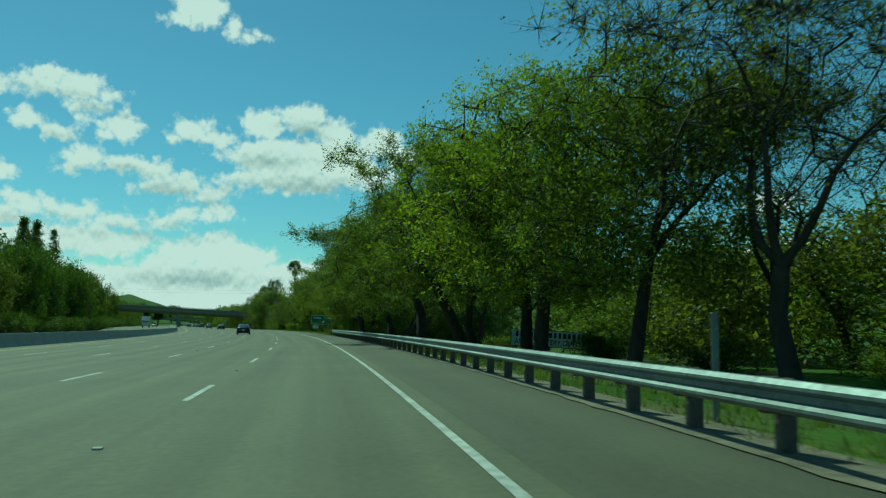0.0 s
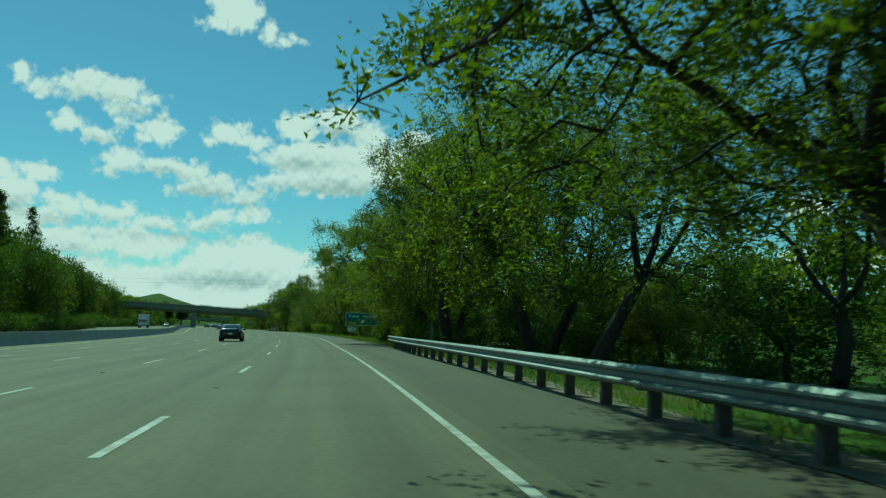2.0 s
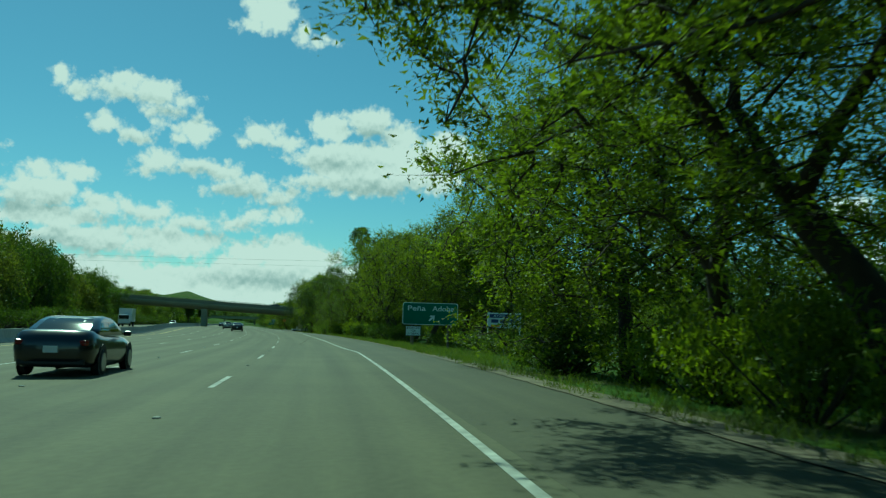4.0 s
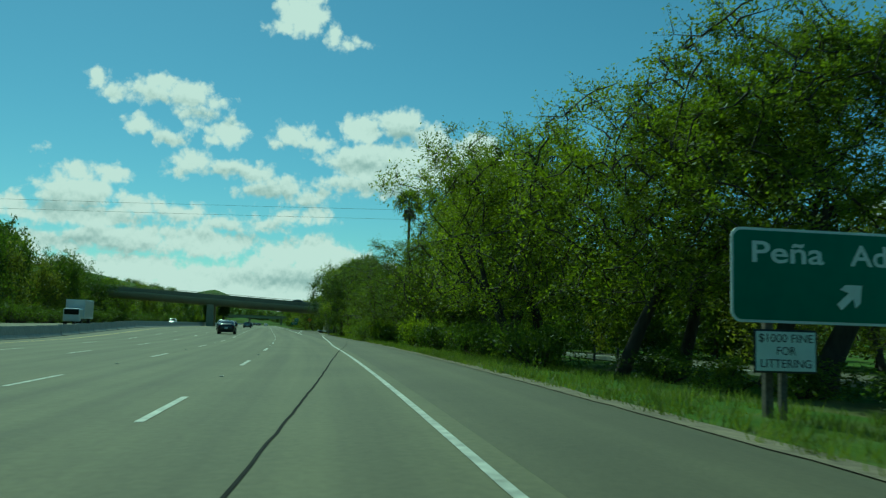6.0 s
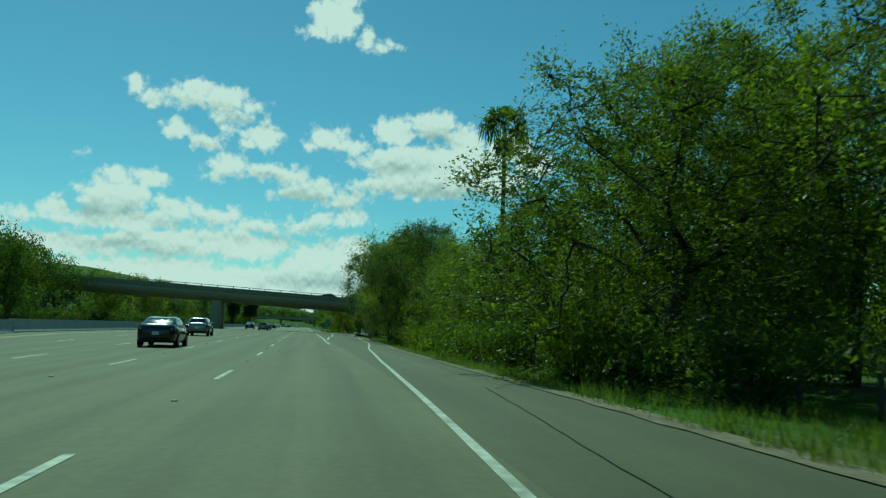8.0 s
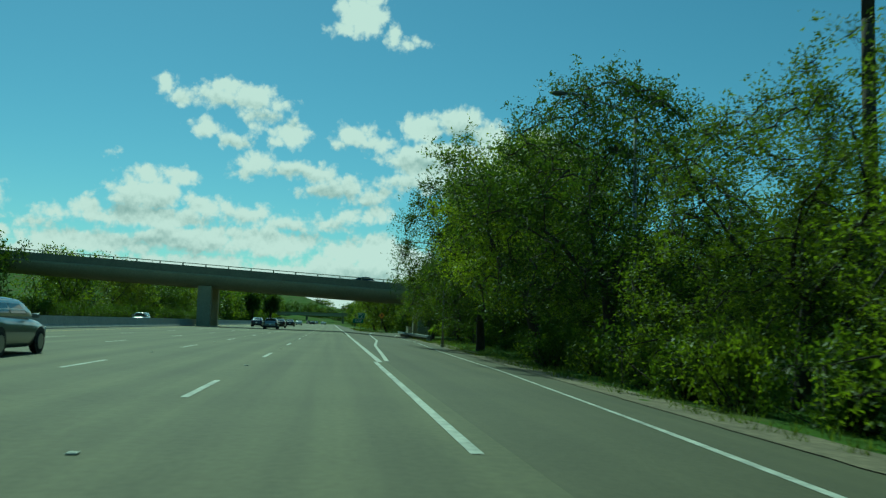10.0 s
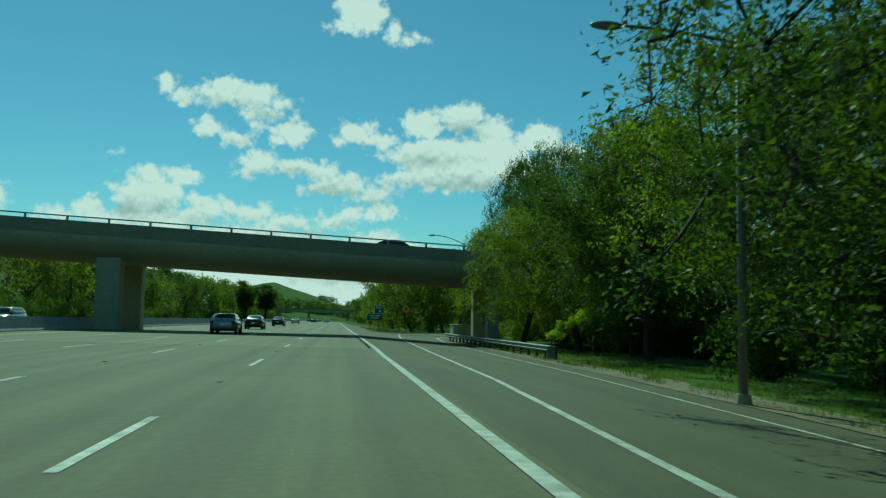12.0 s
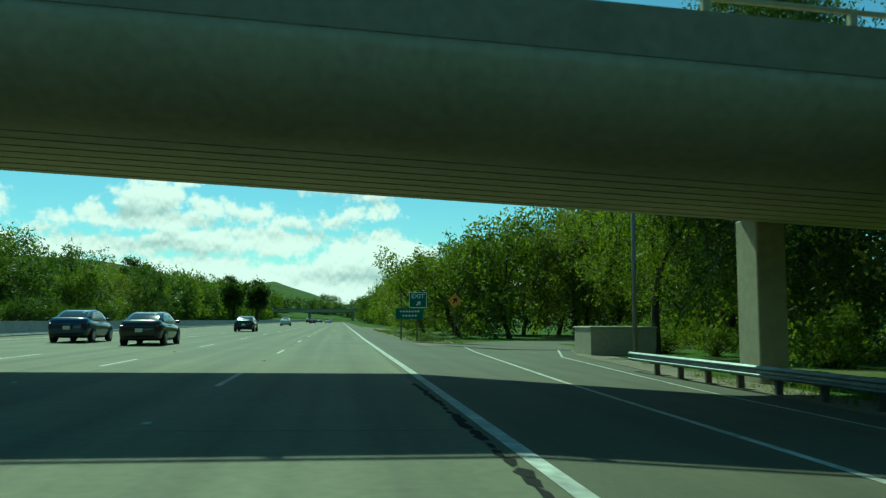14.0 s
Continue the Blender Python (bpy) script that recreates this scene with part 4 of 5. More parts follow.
RIGHT_FAR = [("dark", 388, 20.8, 20, 6.6), ("dark", 396, 26, 23.5, 7.2), ("dense2", 392, 16.8, 12.5, 5.2), ("far", 404, 26, 13, 6), ("far", 414, 31, 12, 6), ("half", 432, 25, 11, 6), ("dense", 446, 23, 12, 6), ("far", 455, 18, 12, 6), ("far", 466, 18, 13, 6)]
for row in RIGHT_NEAR + RIGHT_MID + RIGHT_FAR:
    plant(*row)
rng = random.Random(5)
for d in range(13, 52, 5):         # the wood behind the exit's bend
    plant(rng.choice(["far", "far2", "far"]), 440 + rng.uniform(-4, 4) - 0.25 * d, d + rng.uniform(-1, 1), rng.uniform(12, 15) * (0.72 if d < 16 else 1), rng.uniform(5, 6.2))
    plant(rng.choice(["far2", "fardark", "far"]), 456 + rng.uniform(-4, 4) - 0.2 * d, d - 1 + rng.uniform(-1, 1), rng.uniform(13, 17) * (0.72 if d < 16 else 1), rng.uniform(5.5, 6.5))
for s in range(384, 424, 7):
    plant(rng.choice(["far", "far2"]), s, 27 + 0.12 * (s - 384) + rng.uniform(-1.5, 1.5), rng.uniform(11, 14), rng.uniform(5, 6))
for s in range(478, 900, 11):
    kinds = ["far", "far2", "far"] if s < 620 else ["back", "back", "back2"]
    plant(rng.choice(kinds), s + rng.uniform(-3, 3), 16 + rng.uniform(-1.5, 4), rng.uniform(11, 16), rng.uniform(5, 6.5))
for s in range(-14, 136, 6):       # a thicket behind the grass, and trees behind that
    plant(rng.choice(["far", "far2", "fardark"]), s + rng.uniform(-2, 2), rng.uniform(21, 26) + (12 if 58 < s < 96 else 0), rng.uniform(5, 9) * (0.6 if 58 < s < 96 else 1), rng.uniform(4.2, 5.4), 0, 0.06)
for s in range(-14, 136, 9):
    plant(rng.choice(["back", "back2"]), s + rng.uniform(-3, 3), rng.uniform(44, 60), rng.uniform(9, 13), rng.uniform(5, 7))
for s in range(78, 132, 7):
    plant(rng.choice(["fardark", "far2"]), s + rng.uniform(-2, 2), rng.uniform(14.5, 17), rng.uniform(3.2, 4.6), rng.uniform(2.8, 3.6), 0, 0.08)
for s in range(170, 380, 8):
    plant("half" if s < 200 else rng.choice(["far", "fardark", "far2"] if s < 330 else ["back", "back2", "back"]), s + rng.uniform(-3, 3), rng.uniform(32, 40) + (12 if 225 < s < 262 else 0), rng.uniform(9, 13) * (0.5 if s < 200 else 1), rng.uniform(4.5, 6))
for s in range(140, 520, 15):
    plant(rng.choice(["far", "fardark"] if 180 < s < 330 else ["back", "back2"]), s + rng.uniform(-3, 3), rng.uniform(50, 70), rng.uniform(10, 14), rng.uniform(6, 8))
for s in range(232, 300, 9):
    plant(rng.choice(["low", "dark"]), s, rng.uniform(17, 19.5), rng.uniform(5, 8), rng.uniform(3.5, 4.5), 0, 0.06)
for s in range(203, 262, 6):      # behind the side street
    plant(rng.choice(["far", "fardark", "far2"]), s + rng.uniform(-2, 2), rng.uniform(30.5, 33), rng.uniform(9, 13), rng.uniform(4.5, 5.8), 0, 0.05)
# left bank
for s in range(40, 362, 8):
    plant(rng.choice(["far2", "fardark", "fardark", "fardark"]), s + rng.uniform(-3, 3), -45 + rng.uniform(-4, 3), rng.uniform(13, 16) * (1.12 if 150 < s < 300 else 1), rng.uniform(5, 6.5), 0, 0.1)
for s in range(120, 362, 10):
    plant(rng.choice(["back", "back2", "back2"]), s + rng.uniform(-3, 3), -60 + rng.uniform(-5, 5), rng.uniform(14, 18) * (1.1 if 150 < s < 300 else 1), rng.uniform(5.5, 7))
for s in range(392, 900, 11):
    kinds = ["far", "far2", "fardark"] if s < 560 else ["back", "back2"]
    plant(rng.choice(kinds), s + rng.uniform(-3, 3), -44 + rng.uniform(-6, 3), rng.uniform(10, 15.5) if s < 600 else rng.uniform(13, 18), rng.uniform(5.5, 7.5), 0, 0.1)
for k in range(34):       # scattered over the far hills
    a = rng.uniform(-11, 6)
    dist = rng.uniform(950, 1450)
    plant(rng.choice(["back2", "back2", "back"]), dist * math.cos(radians(a)), dist * math.sin(radians(a)), rng.uniform(11, 15), rng.uniform(7, 11), 0, 0.45)
for k in range(18):       # a belt of trees where the road runs out of sight
    plant(rng.choice(["back2", "back", "back2"]), 905 + rng.uniform(0, 60), -66 + 9 * k, rng.uniform(13, 17), rng.uniform(6.5, 8), 0, 0.3)
far_woods()
for m in MODELS:
    for o in (*m.children_recursive, m):
        bpy.data.objects.remove(o)

# ---------------------------------------------------------------- conifers, palm, shrubs
def make_conifer(seed, height, label):
    rng = random.Random(seed)
    thing = tagged(new("conifer"), label, "tree")
    segs, ends = [(Vector((0, 0, -0.3)), Vector((0, 0, height)), 0.3, 0.03, 0)], []
    z = height * 0.08
    while z < height:
        reach = (height - z) * 0.24 * rng.uniform(0.75, 1.15) + 0.3
        for k in range(3):
            a = rng.uniform(0, 2 * math.pi)
            tip = Vector((reach * math.cos(a), reach * math.sin(a), z - reach * 0.15)) * 1.0
            segs.append((Vector((0, 0, z)), tip, 0.05, 0.02, 3))
            ends += [Vector((0, 0, z)).lerp(tip, f) for f in (0.45, 0.75, 1.0)]
        z += height * rng.uniform(0.008, 0.02)
    part("trunk", limbs_mesh("trunk", segs, M_BARK), M_BARK, thing)
    part("crown", leaf_cloud("crown", ends, 9000, 0.9, 0.24, L_DARK, seed, 0.45, 1.7), L_DARK, thing)
    return thing


for s, d, h, seed in ((270, -55, 27, 1), (243, -56, 25.5, 2), (236, -55, 26, 3), (230, -57, 25, 4), (223, -56, 25, 5)):
    ob = make_conifer(seed, h, "tall dark conifer on the wooded bank")
    p = at(s, d)
    ob.matrix_world = pose(p.x, p.y, ground_z(s, d) - 0.2)


def make_pine(height, label):
    """A flat-topped pine: a bare stem under spreading tiers of needles."""
    rng = random.Random(12)
    thing = tagged(new("pine_tree"), label, "tree")
    segs, ends = [(Vector((0, 0, -0.3)), Vector((0.3, 0, height * 0.55)), 0.55, 0.4, 0), (Vector((0.3, 0, height * 0.55)), Vector((0, 0, height * 0.97)), 0.4, 0.12, 0)], []
    for k in range(46):
        f = rng.uniform(0.42, 1.0)
        reach = height * (0.30 if f > 0.7 else 0.2) * rng.uniform(0.4, 1.0) * (1.25 - 0.75 * max(0, f - 0.8) / 0.2)
        a = k * 2.4
        root = Vector((0, 0, height * (f - 0.06)))
        tip = Vector((reach * math.cos(a), reach * math.sin(a), height * f))
        segs.append((root, tip, 0.16, 0.05, 2))
        ends += [root.lerp(tip, g) for g in (0.6, 0.8, 1.0)]
    part("trunk", limbs_mesh("trunk", segs, M_BARK), M_BARK, thing)
    part("crown", leaf_cloud("crown", ends, 9000, 1.9, 0.5, L_DARK, 12, 0.55, 1.6), L_DARK, thing)
    return thing


for s, d, h, turn in ((640, -28.5, 14, 0), (655, -38, 16, 70), (590, -57.5, 17, 40)):
    ob = make_pine(h, "flat-topped dark pine beyond the bridge")
    p = at(s, d)
    ob.matrix_world = pose(p.x, p.y, ground_z(s, d) - 0.1, 0, 0, turn)


def make_palm(height):
    rng = random.Random(3)
    thing = tagged(new("palm_tree"), "tall slender fan palm with a shaggy skirt of dead fronds", "palm tree")
    bm = bmesh.new()
    for i in range(10):
        z0, z1 = height * i / 10, height * (i + 1) / 10
        tube(bm, (0.03 * math.sin(i), 0, z0 - 0.2), (0.03 * math.sin(i + 1), 0, z1), 0.26 - 0.008 * i, 0.25 - 0.008 * i, 10)
    part("trunk", bm, M_BARK, thing, smooth_faces=True)

    def frond(way, length, mat, name, fan=16, hang=0.9, roll=0.0):
        """A fan of long blades whose ends hang."""
        verts, faces = [], []
        way = way.normalized()
        side = way.cross(Vector((0, 0, 1)))
        side = side.normalized() if side.length > 0.1 else Vector((1, 0, 0))
        side = Matrix.Rotation(roll, 3, way) @ side
        up = side.cross(way)
        base = Vector((0, 0, height))
        hub = base + way * length * 0.52
        verts += [base - side * 0.04, base + side * 0.04, hub + side * 0.03, hub - side * 0.03]
        faces.append((0, 1, 2, 3))
        for k in range(fan):
            a = radians(-115 + 230 * k / (fan - 1))
            lw = (way * math.cos(a) + side * math.sin(a) + up * rng.uniform(-0.15, 0.1)).normalized()
            reach = length * 0.5 * rng.uniform(0.85, 1.05)
            mid = hub + lw * reach * 0.6 - Vector((0, 0, 0.06 * length))
            tip = hub + lw * reach * 0.85 - Vector((0, 0, hang * reach * rng.uniform(0.6, 1.1)))
            wide = lw.cross(up).normalized() * 0.085
            o = len(verts)
            verts += [hub, mid + wide, mid - wide, tip]
            faces += [(o, o + 1, o + 2), (o + 1, o + 3, o + 2)]
        part(name, mesh_of(name, verts, faces, mat), mat, thing)
    for i in range(34):
        a, e = i * 2.4, rng.uniform(-0.5, 1.45)
        frond(Vector((math.cos(a) * math.cos(e), math.sin(a) * math.cos(e), math.sin(e))), rng.uniform(2.5, 3.2), L_DARK, "frond", 15, 0.95 - 0.7 * max(0, math.sin(e)), rng.uniform(-0.9, 0.9))
    for i in range(26):
        a = rng.uniform(0, 2 * math.pi)
        frond(Vector((math.cos(a) * 0.28, math.sin(a) * 0.28, -1)), rng.uniform(2.3, 3.0), M_DIRT, "dead_frond", 7, 0.5)
    return thing


palm = make_palm(21.4)
palm.matrix_world = place(275, 17.75, ground_z(275, 17.5))


def make_bush(seed, mat, label, count=2600):
    rng = random.Random(seed)
    ends = [Vector((rng.gauss(0, 0.5), rng.gauss(0, 0.5), rng.uniform(0.05, 0.85) ** 0.8)) for _ in range(36)]
    thing = tagged(new("bush"), label, "bush", group="roadside bushes")
    segs = [(Vector((0, 0, -0.1)), p * 0.9, 0.02, 0.006, 3) for p in ends]
    part("stem", limbs_mesh("stem", segs, M_BARK), M_BARK, thing)
    part("foliage", leaf_cloud("foliage", ends, count, 0.3, 0.068, mat, seed), mat, thing)
    return thing


BUSHES = [make_bush(31, L_OAK, "leafy green bush at the edge of the verge"), make_bush(32, L_DARK, "dark evergreen bush under the trees"), make_bush(33, L_FRESH, "light green young bush beside the shoulder"),
          make_bush(34, L_DARK, "dark clipped oleander bush in a row behind the barrier", 1500)]


def plant_bush(i, s, d, h, r):
    p = at(s, d)
    return copy_thing(BUSHES[i], pose(p.x, p.y, ground_z(s, d) - 0.03, 0, 0, random.Random(s + d).uniform(0, 360)) @ Matrix.Diagonal((r, r, h, 1)))


rng = random.Random(21)
for s in range(203, 232, 4):
    plant_bush(rng.choice([0, 1, 1, 1]), s + rng.uniform(-1, 1), rng.uniform(7.6, 9.5), rng.uniform(1.4, 2.3), rng.uniform(1.2, 1.9))
for s, d, h in ((207, 7.6, 2.0), (221, 6.8, 2.0)):
    plant_bush(2, s, d, h, 1.3)
for s in range(184, 206, 2):
    plant_bush(rng.choice([1, 1, 1, 0]), s + rng.uniform(-1, 1), rng.uniform(8.5, 12), rng.uniform(1.2, 2.0), rng.uniform(1.1, 1.7))
for s in range(148, 182, 3):
    plant_bush(rng.choice([0, 1]), s + rng.uniform(-1, 1), rng.uniform(12.5, 16), rng.uniform(1.0, 1.7), rng.uniform(1.3, 1.9))
for s in range(100, 132, 3):
    plant_bush(rng.choice([0, 1, 2]), s + rng.uniform(-1, 1), rng.uniform(6.5, 9.5), rng.uniform(1.2, 2.2), rng.uniform(1.2, 1.7))
for s in range(232, 300, 3):
    plant_bush(rng.choice([0, 1, 1]), s + rng.uniform(-1, 1), pave_edge(s) + rng.uniform(2.0, 4.5), rng.uniform(1.2, 2.0), rng.uniform(1.2, 1.8))
for s in range(300, 362, 4):
    plant_bush(1, s + rng.uniform(-1, 1), rng.uniform(14.5, 19) + (3 if s > 334 else 0), rng.uniform(1.4, 2.4), rng.uniform(1.4, 2.0))
for s in range(338, 364, 3):
    plant_bush(1, s + rng.uniform(-1, 1), rng.uniform(19, 21.5), rng.uniform(1.8, 2.6), rng.uniform(1.8, 2.3))
for s in range(0, 100, 6):
    plant_bush(rng.choice([0, 1]), s + rng.uniform(-2, 2), rng.uniform(13, 20), rng.uniform(0.9, 1.6), rng.uniform(1.1, 1.7))
for s in range(376, 432, 4):
    plant_bush(rng.choice([0, 1]), s + rng.uniform(-1, 1), rng.uniform(17.5, 24) + max(0, s - 400) * 0.4, rng.uniform(1.2, 2.4), rng.uniform(1.3, 2.0))
for s, d in ((412, 6.6), (417, 8.0), (421, 7.0), (428, 9.0), (433, 7.5), (440, 9.5)):
    plant_bush(1, s, d, rng.uniform(0.35, 0.6), rng.uniform(0.8, 1.2))
for i in range(90):
    plant_bush(3, 30 + i * 5.2, -38.8 + rng.uniform(-0.5, 0.5), rng.uniform(2.0, 3.2), rng.uniform(2.0, 2.6))
for m in BUSHES:
    for o in (*m.children_recursive, m):
        bpy.data.objects.remove(o)


def fallen_bough():
    """A leafy bough that leans out of the thicket."""
    thing = tagged(new("fallen_branch"), "broken leafy branch leaning over the verge, its yellow-green leaves coloured as if sunlit", "branch")
    r = random.Random(4)
    nodes = [at(341.5 + 1.6 * f, 10.7 + 2.8 * f, 0.35 + 1.5 * f ** 0.9) for f in [i / 9 for i in range(10)]]
    segs = [(a, b, 0.05 - 0.004 * i, 0.046 - 0.004 * i, 3) for i, (a, b) in enumerate(zip(nodes, nodes[1:]))]
    tips = []
    for p in nodes[1:]:
        for _ in range(4):
            q = p + Vector((r.gauss(0, 0.16), r.gauss(0, 0.16), r.gauss(0.05, 0.13)))
            segs.append((p, q, 0.015, 0.006, 3))
            tips.append(q)
    part("limb", limbs_mesh("limb", segs, M_BARK), M_BARK, thing)
    # crowns shade this spot, so the leaf colour itself carries the sunlight
    part("foliage", leaf_cloud("foliage", tips, 5200, 0.16, 0.06, L_SUNLIT_BOUGH, 6), L_SUNLIT_BOUGH, thing)


fallen_bough()


def grass(name, s0, s1, d0, d1, count, height, seed):
    """Blades of grass in tufts, one mesh."""
    g = np.random.default_rng(seed)
    tufts = [(g.uniform(s0, s1), g.uniform(0, 1) ** 1.3) for _ in range(count // 12)]
    verts, faces = [], []
    for s, f in tufts:
        lo = d0(s) if callable(d0) else d0
        d = lo + (d1 - lo) * f
        base = at(s, d, ground_z(s, d) - 0.02)
        hh = height * g.uniform(0.4, 1.3)
        for _ in range(12):
            p = base + Vector((g.normal(0, 0.12), g.normal(0, 0.12), 0))
            a = g.uniform(0, math.pi)
            w = Vector((math.cos(a), math.sin(a), 0)) * 0.012
            tip = p + Vector((g.normal(0, 0.12), g.normal(0, 0.12), hh * g.uniform(0.6, 1.2)))
            o = len(verts)
            verts += [p - w, p + w, tip]
            faces.append((o, o + 1, o + 2))
    ob = new(name, mesh_of(name, verts, faces, L_GRASS))
    return tagged(ob, "loose tufts of green roadside grass", "grass", kind="stuff")


grass("grass", 128, 236, lambda s: pave_edge(s) + 0.25, 12, 30000, 0.30, 1)
grass("grass", -6, 128, lambda s: 4.7, 12, 24000, 0.26, 2)
grass("grass", 236, 376, lambda s: pave_edge(s) + 0.4, 15, 20000, 0.25, 3)
grass("grass", 404, 470, lambda s: 4.9, 10, 6000, 0.3, 4)

# dirt along the edge of the pavement
for a, b, w in ((-10, 140, 0.9), (140, 250, 0.55), (250, 404, 1.5)):
    ob = new("dirt_strip", strip("dirt_strip", a, b, lambda s: pave_edge(s) - 0.12 + 0.12 * noise.noise(Vector((s * 0.9, 3, 0))), lambda s: pave_edge(s) + w + 0.3 * noise.noise(Vector((s * 0.6, 0, 0))), M_DIRT, 0.016, 0.7, 0.4))
    tagged(ob, "bare gravelly dirt along the edge of the pavement", "dirt", kind="structure")
ob = new("dirt_island", strip("dirt_island", 396, 520, lambda s: 4.6, lambda s: lerp(s, [(396, 4.8), (404, 7.4), (412, 8.8), (440, 11), (520, 9)]), M_DIRT, 0.012, 2, 1))
tagged(ob, "dry dirt island between freeway and ramp", "dirt", kind="structure")

# ---------------------------------------------------------------- signs
def letters(text, height, mat, parent, m, name="lettering", bold=0.0, width=None):
    cu = bpy.data.curves.new(name, "FONT")
    cu.body, cu.size, cu.extrude, cu.offset = text, height * 1.37, 0.002, bold
    cu.align_x, cu.align_y = "CENTER", "CENTER"
    tmp = new(name, cu)
    me = bpy.data.meshes.new_from_object(tmp.evaluated_get(bpy.context.evaluated_depsgraph_get()))
    bpy.data.objects.remove(tmp)
    me.name = name
    me.materials.clear()
    me.materials.append(mat)
    if width:
        xs = [v.co.x for v in me.vertices]
        k = width / (max(xs) - min(xs))
        for v in me.vertices:
            v.co.x *= k
    ob = new(name, me)
    ob.parent, ob.matrix_local = parent, m
    return ob


def upright(x, z, y=-0.035):
    """On the face of a board that looks along -y."""
    return pose(x, y, z, 90)


def board(w, h, mat, thing, z, name="panel", x=0.0, y=0.0, edge=None, thick=0.03, corner=0.0):
    if edge:
        bm = bmesh.new()
        box(bm, (w, thick, h), Matrix.Translation((x, y, z)), min(0.014, thick * 0.45))
        part("border", bm, edge, thing)
        bm = bmesh.new()
        box(bm, (w - 0.07, thick, h - 0.07), Matrix.Translation((x, y - 0.004, z)), 0.006)
        return part(name, bm, mat, thing)
    bm = bmesh.new()
    box(bm, (w, thick, h), Matrix.Translation((x, y, z)), 0.008)
    return part(name, bm, mat, thing)


def rounded_board(w, h, r, mat, thing, z, y, name):
    verts = []
    for cx, cz, a0 in ((w / 2 - r, h / 2 - r, 0), (-w / 2 + r, h / 2 - r, 90), (-w / 2 + r, -h / 2 + r, 180), (w / 2 - r, -h / 2 + r, 270)):
        for k in range(7):
            a = radians(a0 + 15 * k)
            verts.append((cx + r * math.cos(a), y, z + cz + r * math.sin(a)))
    n = len(verts)
    verts += [(a, b + 0.025, c) for a, b, c in verts]
    faces = [tuple(range(n)), tuple(range(n, 2 * n))[::-1]] + [(i, n + i, n + (i + 1) % n, (i + 1) % n) for i in range(n)]
    return part(name, mesh_of(name, verts, faces, mat), mat, thing)


def arrow(thing, x, z, size, turn, mat, y=-0.045):
    shape = [(-0.11, -0.5), (0.11, -0.5), (0.11, 0.02), (0.36, -0.12), (0.36, 0.10), (0, 0.5), (-0.36, 0.10), (-0.36, -0.12), (-0.11, 0.02)]
    verts = [(a * size, b * size, 0) for a, b in shape]
    n = len(verts)
    verts += [(a, b, 0.004) for a, b, _ in verts[:n]]
    faces = [tuple(range(n))[::-1], tuple(range(n, 2 * n))] + [(i, (i + 1) % n, n + (i + 1) % n, n + i) for i in range(n)]
    ob = part("arrow", mesh_of("arrow", verts, faces, mat), mat, thing)
    ob.matrix_local = pose(x, y, z, 90) @ pose(0, 0, 0, 0, 0, -turn)
    return ob


def sign_posts(thing, xs, top, w=0.14, bottom=-0.6, y=0.1):
    for x in xs:
        bm = bmesh.new()
        box(bm, (w, w, top - bottom), Matrix.Translation((x, y, (top + bottom) / 2)), 0.012)
        part("post", bm, M_POST, thing)


def bars(thing, x, z, w, h, mat, n=1, gap=0.3, y=-0.022, seed=1):
    """Plain bars where the writing cannot be read."""
    r = random.Random(seed)
    x0 = x - w / 2
    each = w / n
    for i in range(n):
        bm = bmesh.new()
        ww = each * (1 - gap) * r.uniform(0.8, 1.1)
        box(bm, (ww, 0.006, h), Matrix.Translation((x0 + each * (i + 0.5), y, z)))
        part("writing_bar", bm, mat, thing)


# exit guide sign
guide = tagged(new("guide_sign"), "large green exit guide sign with white letters on wooden posts", "road sign")
z0 = ground_z(163.6, 9.5)
guide.matrix_world = place(163.6, 9.48, z0)
rounded_board(4.42, 1.72, 0.2, M_SIGN_WHITE, guide, 2.38 - z0, -0.02, "border")
rounded_board(4.32, 1.62, 0.16, M_SIGN_GREEN, guide, 2.38 - z0, -0.026, "panel")
letters("Pe\u00f1a", 0.40, M_SIGN_WHITE, guide, upright(-1.12, 2.78 - z0), width=1.42, bold=0.008)
letters("Adobe", 0.40, M_SIGN_WHITE, guide, upright(1.02, 2.78 - z0), width=1.75, bold=0.008)
arrow(guide, 0.12, 2.05 - z0, 0.62, 48, M_SIGN_WHITE)
sign_posts(guide, (-1.45, 1.45), 3.1 - z0, 0.15)
# the litter sign under it
litter = tagged(new("litter_sign"), "white litter fine sign with black letters on a wooden post", "road sign")
z1 = ground_z(163.3, 8.1)
litter.matrix_world = place(163.2, 8.08, z1)
board(1.2, 0.76, M_SIGN_WHITE, litter, 1.02 - z1, edge=M_BLACK)
letters("$1000 FINE", 0.15, M_BLACK, litter, upright(0, 1.24 - z1, -0.023), width=1.02)
letters("FOR", 0.15, M_BLACK, litter, upright(0, 1.02 - z1, -0.023), width=0.36)
letters("LITTERING", 0.15, M_BLACK, litter, upright(0, 0.80 - z1, -0.023), width=0.95)
sign_posts(litter, (0,), 1.3 - z1, 0.12)
# letting board
M_NAVY = material("navy_paint", (0.03, 0.05, 0.16), 0.5, spread=0.1, grain=4, bump=0.02)
M_ORANGE = material("orange_paint", (0.6, 0.2, 0.04), 0.5, spread=0.1, grain=4, bump=0.02)
letting = tagged(new("letting_board"), "white letting board with a navy band on two white posts", "sign board")
z2 = ground_z(159.3, 14.3)
letting.matrix_world = place(159.3, 14.33, z2)
board(2.55, 1.14, M_SIGN_WHITE, letting, 1.95 - z2)
board(2.3, 0.27, M_NAVY, letting, 2.28 - z2, "band", y=-0.02)
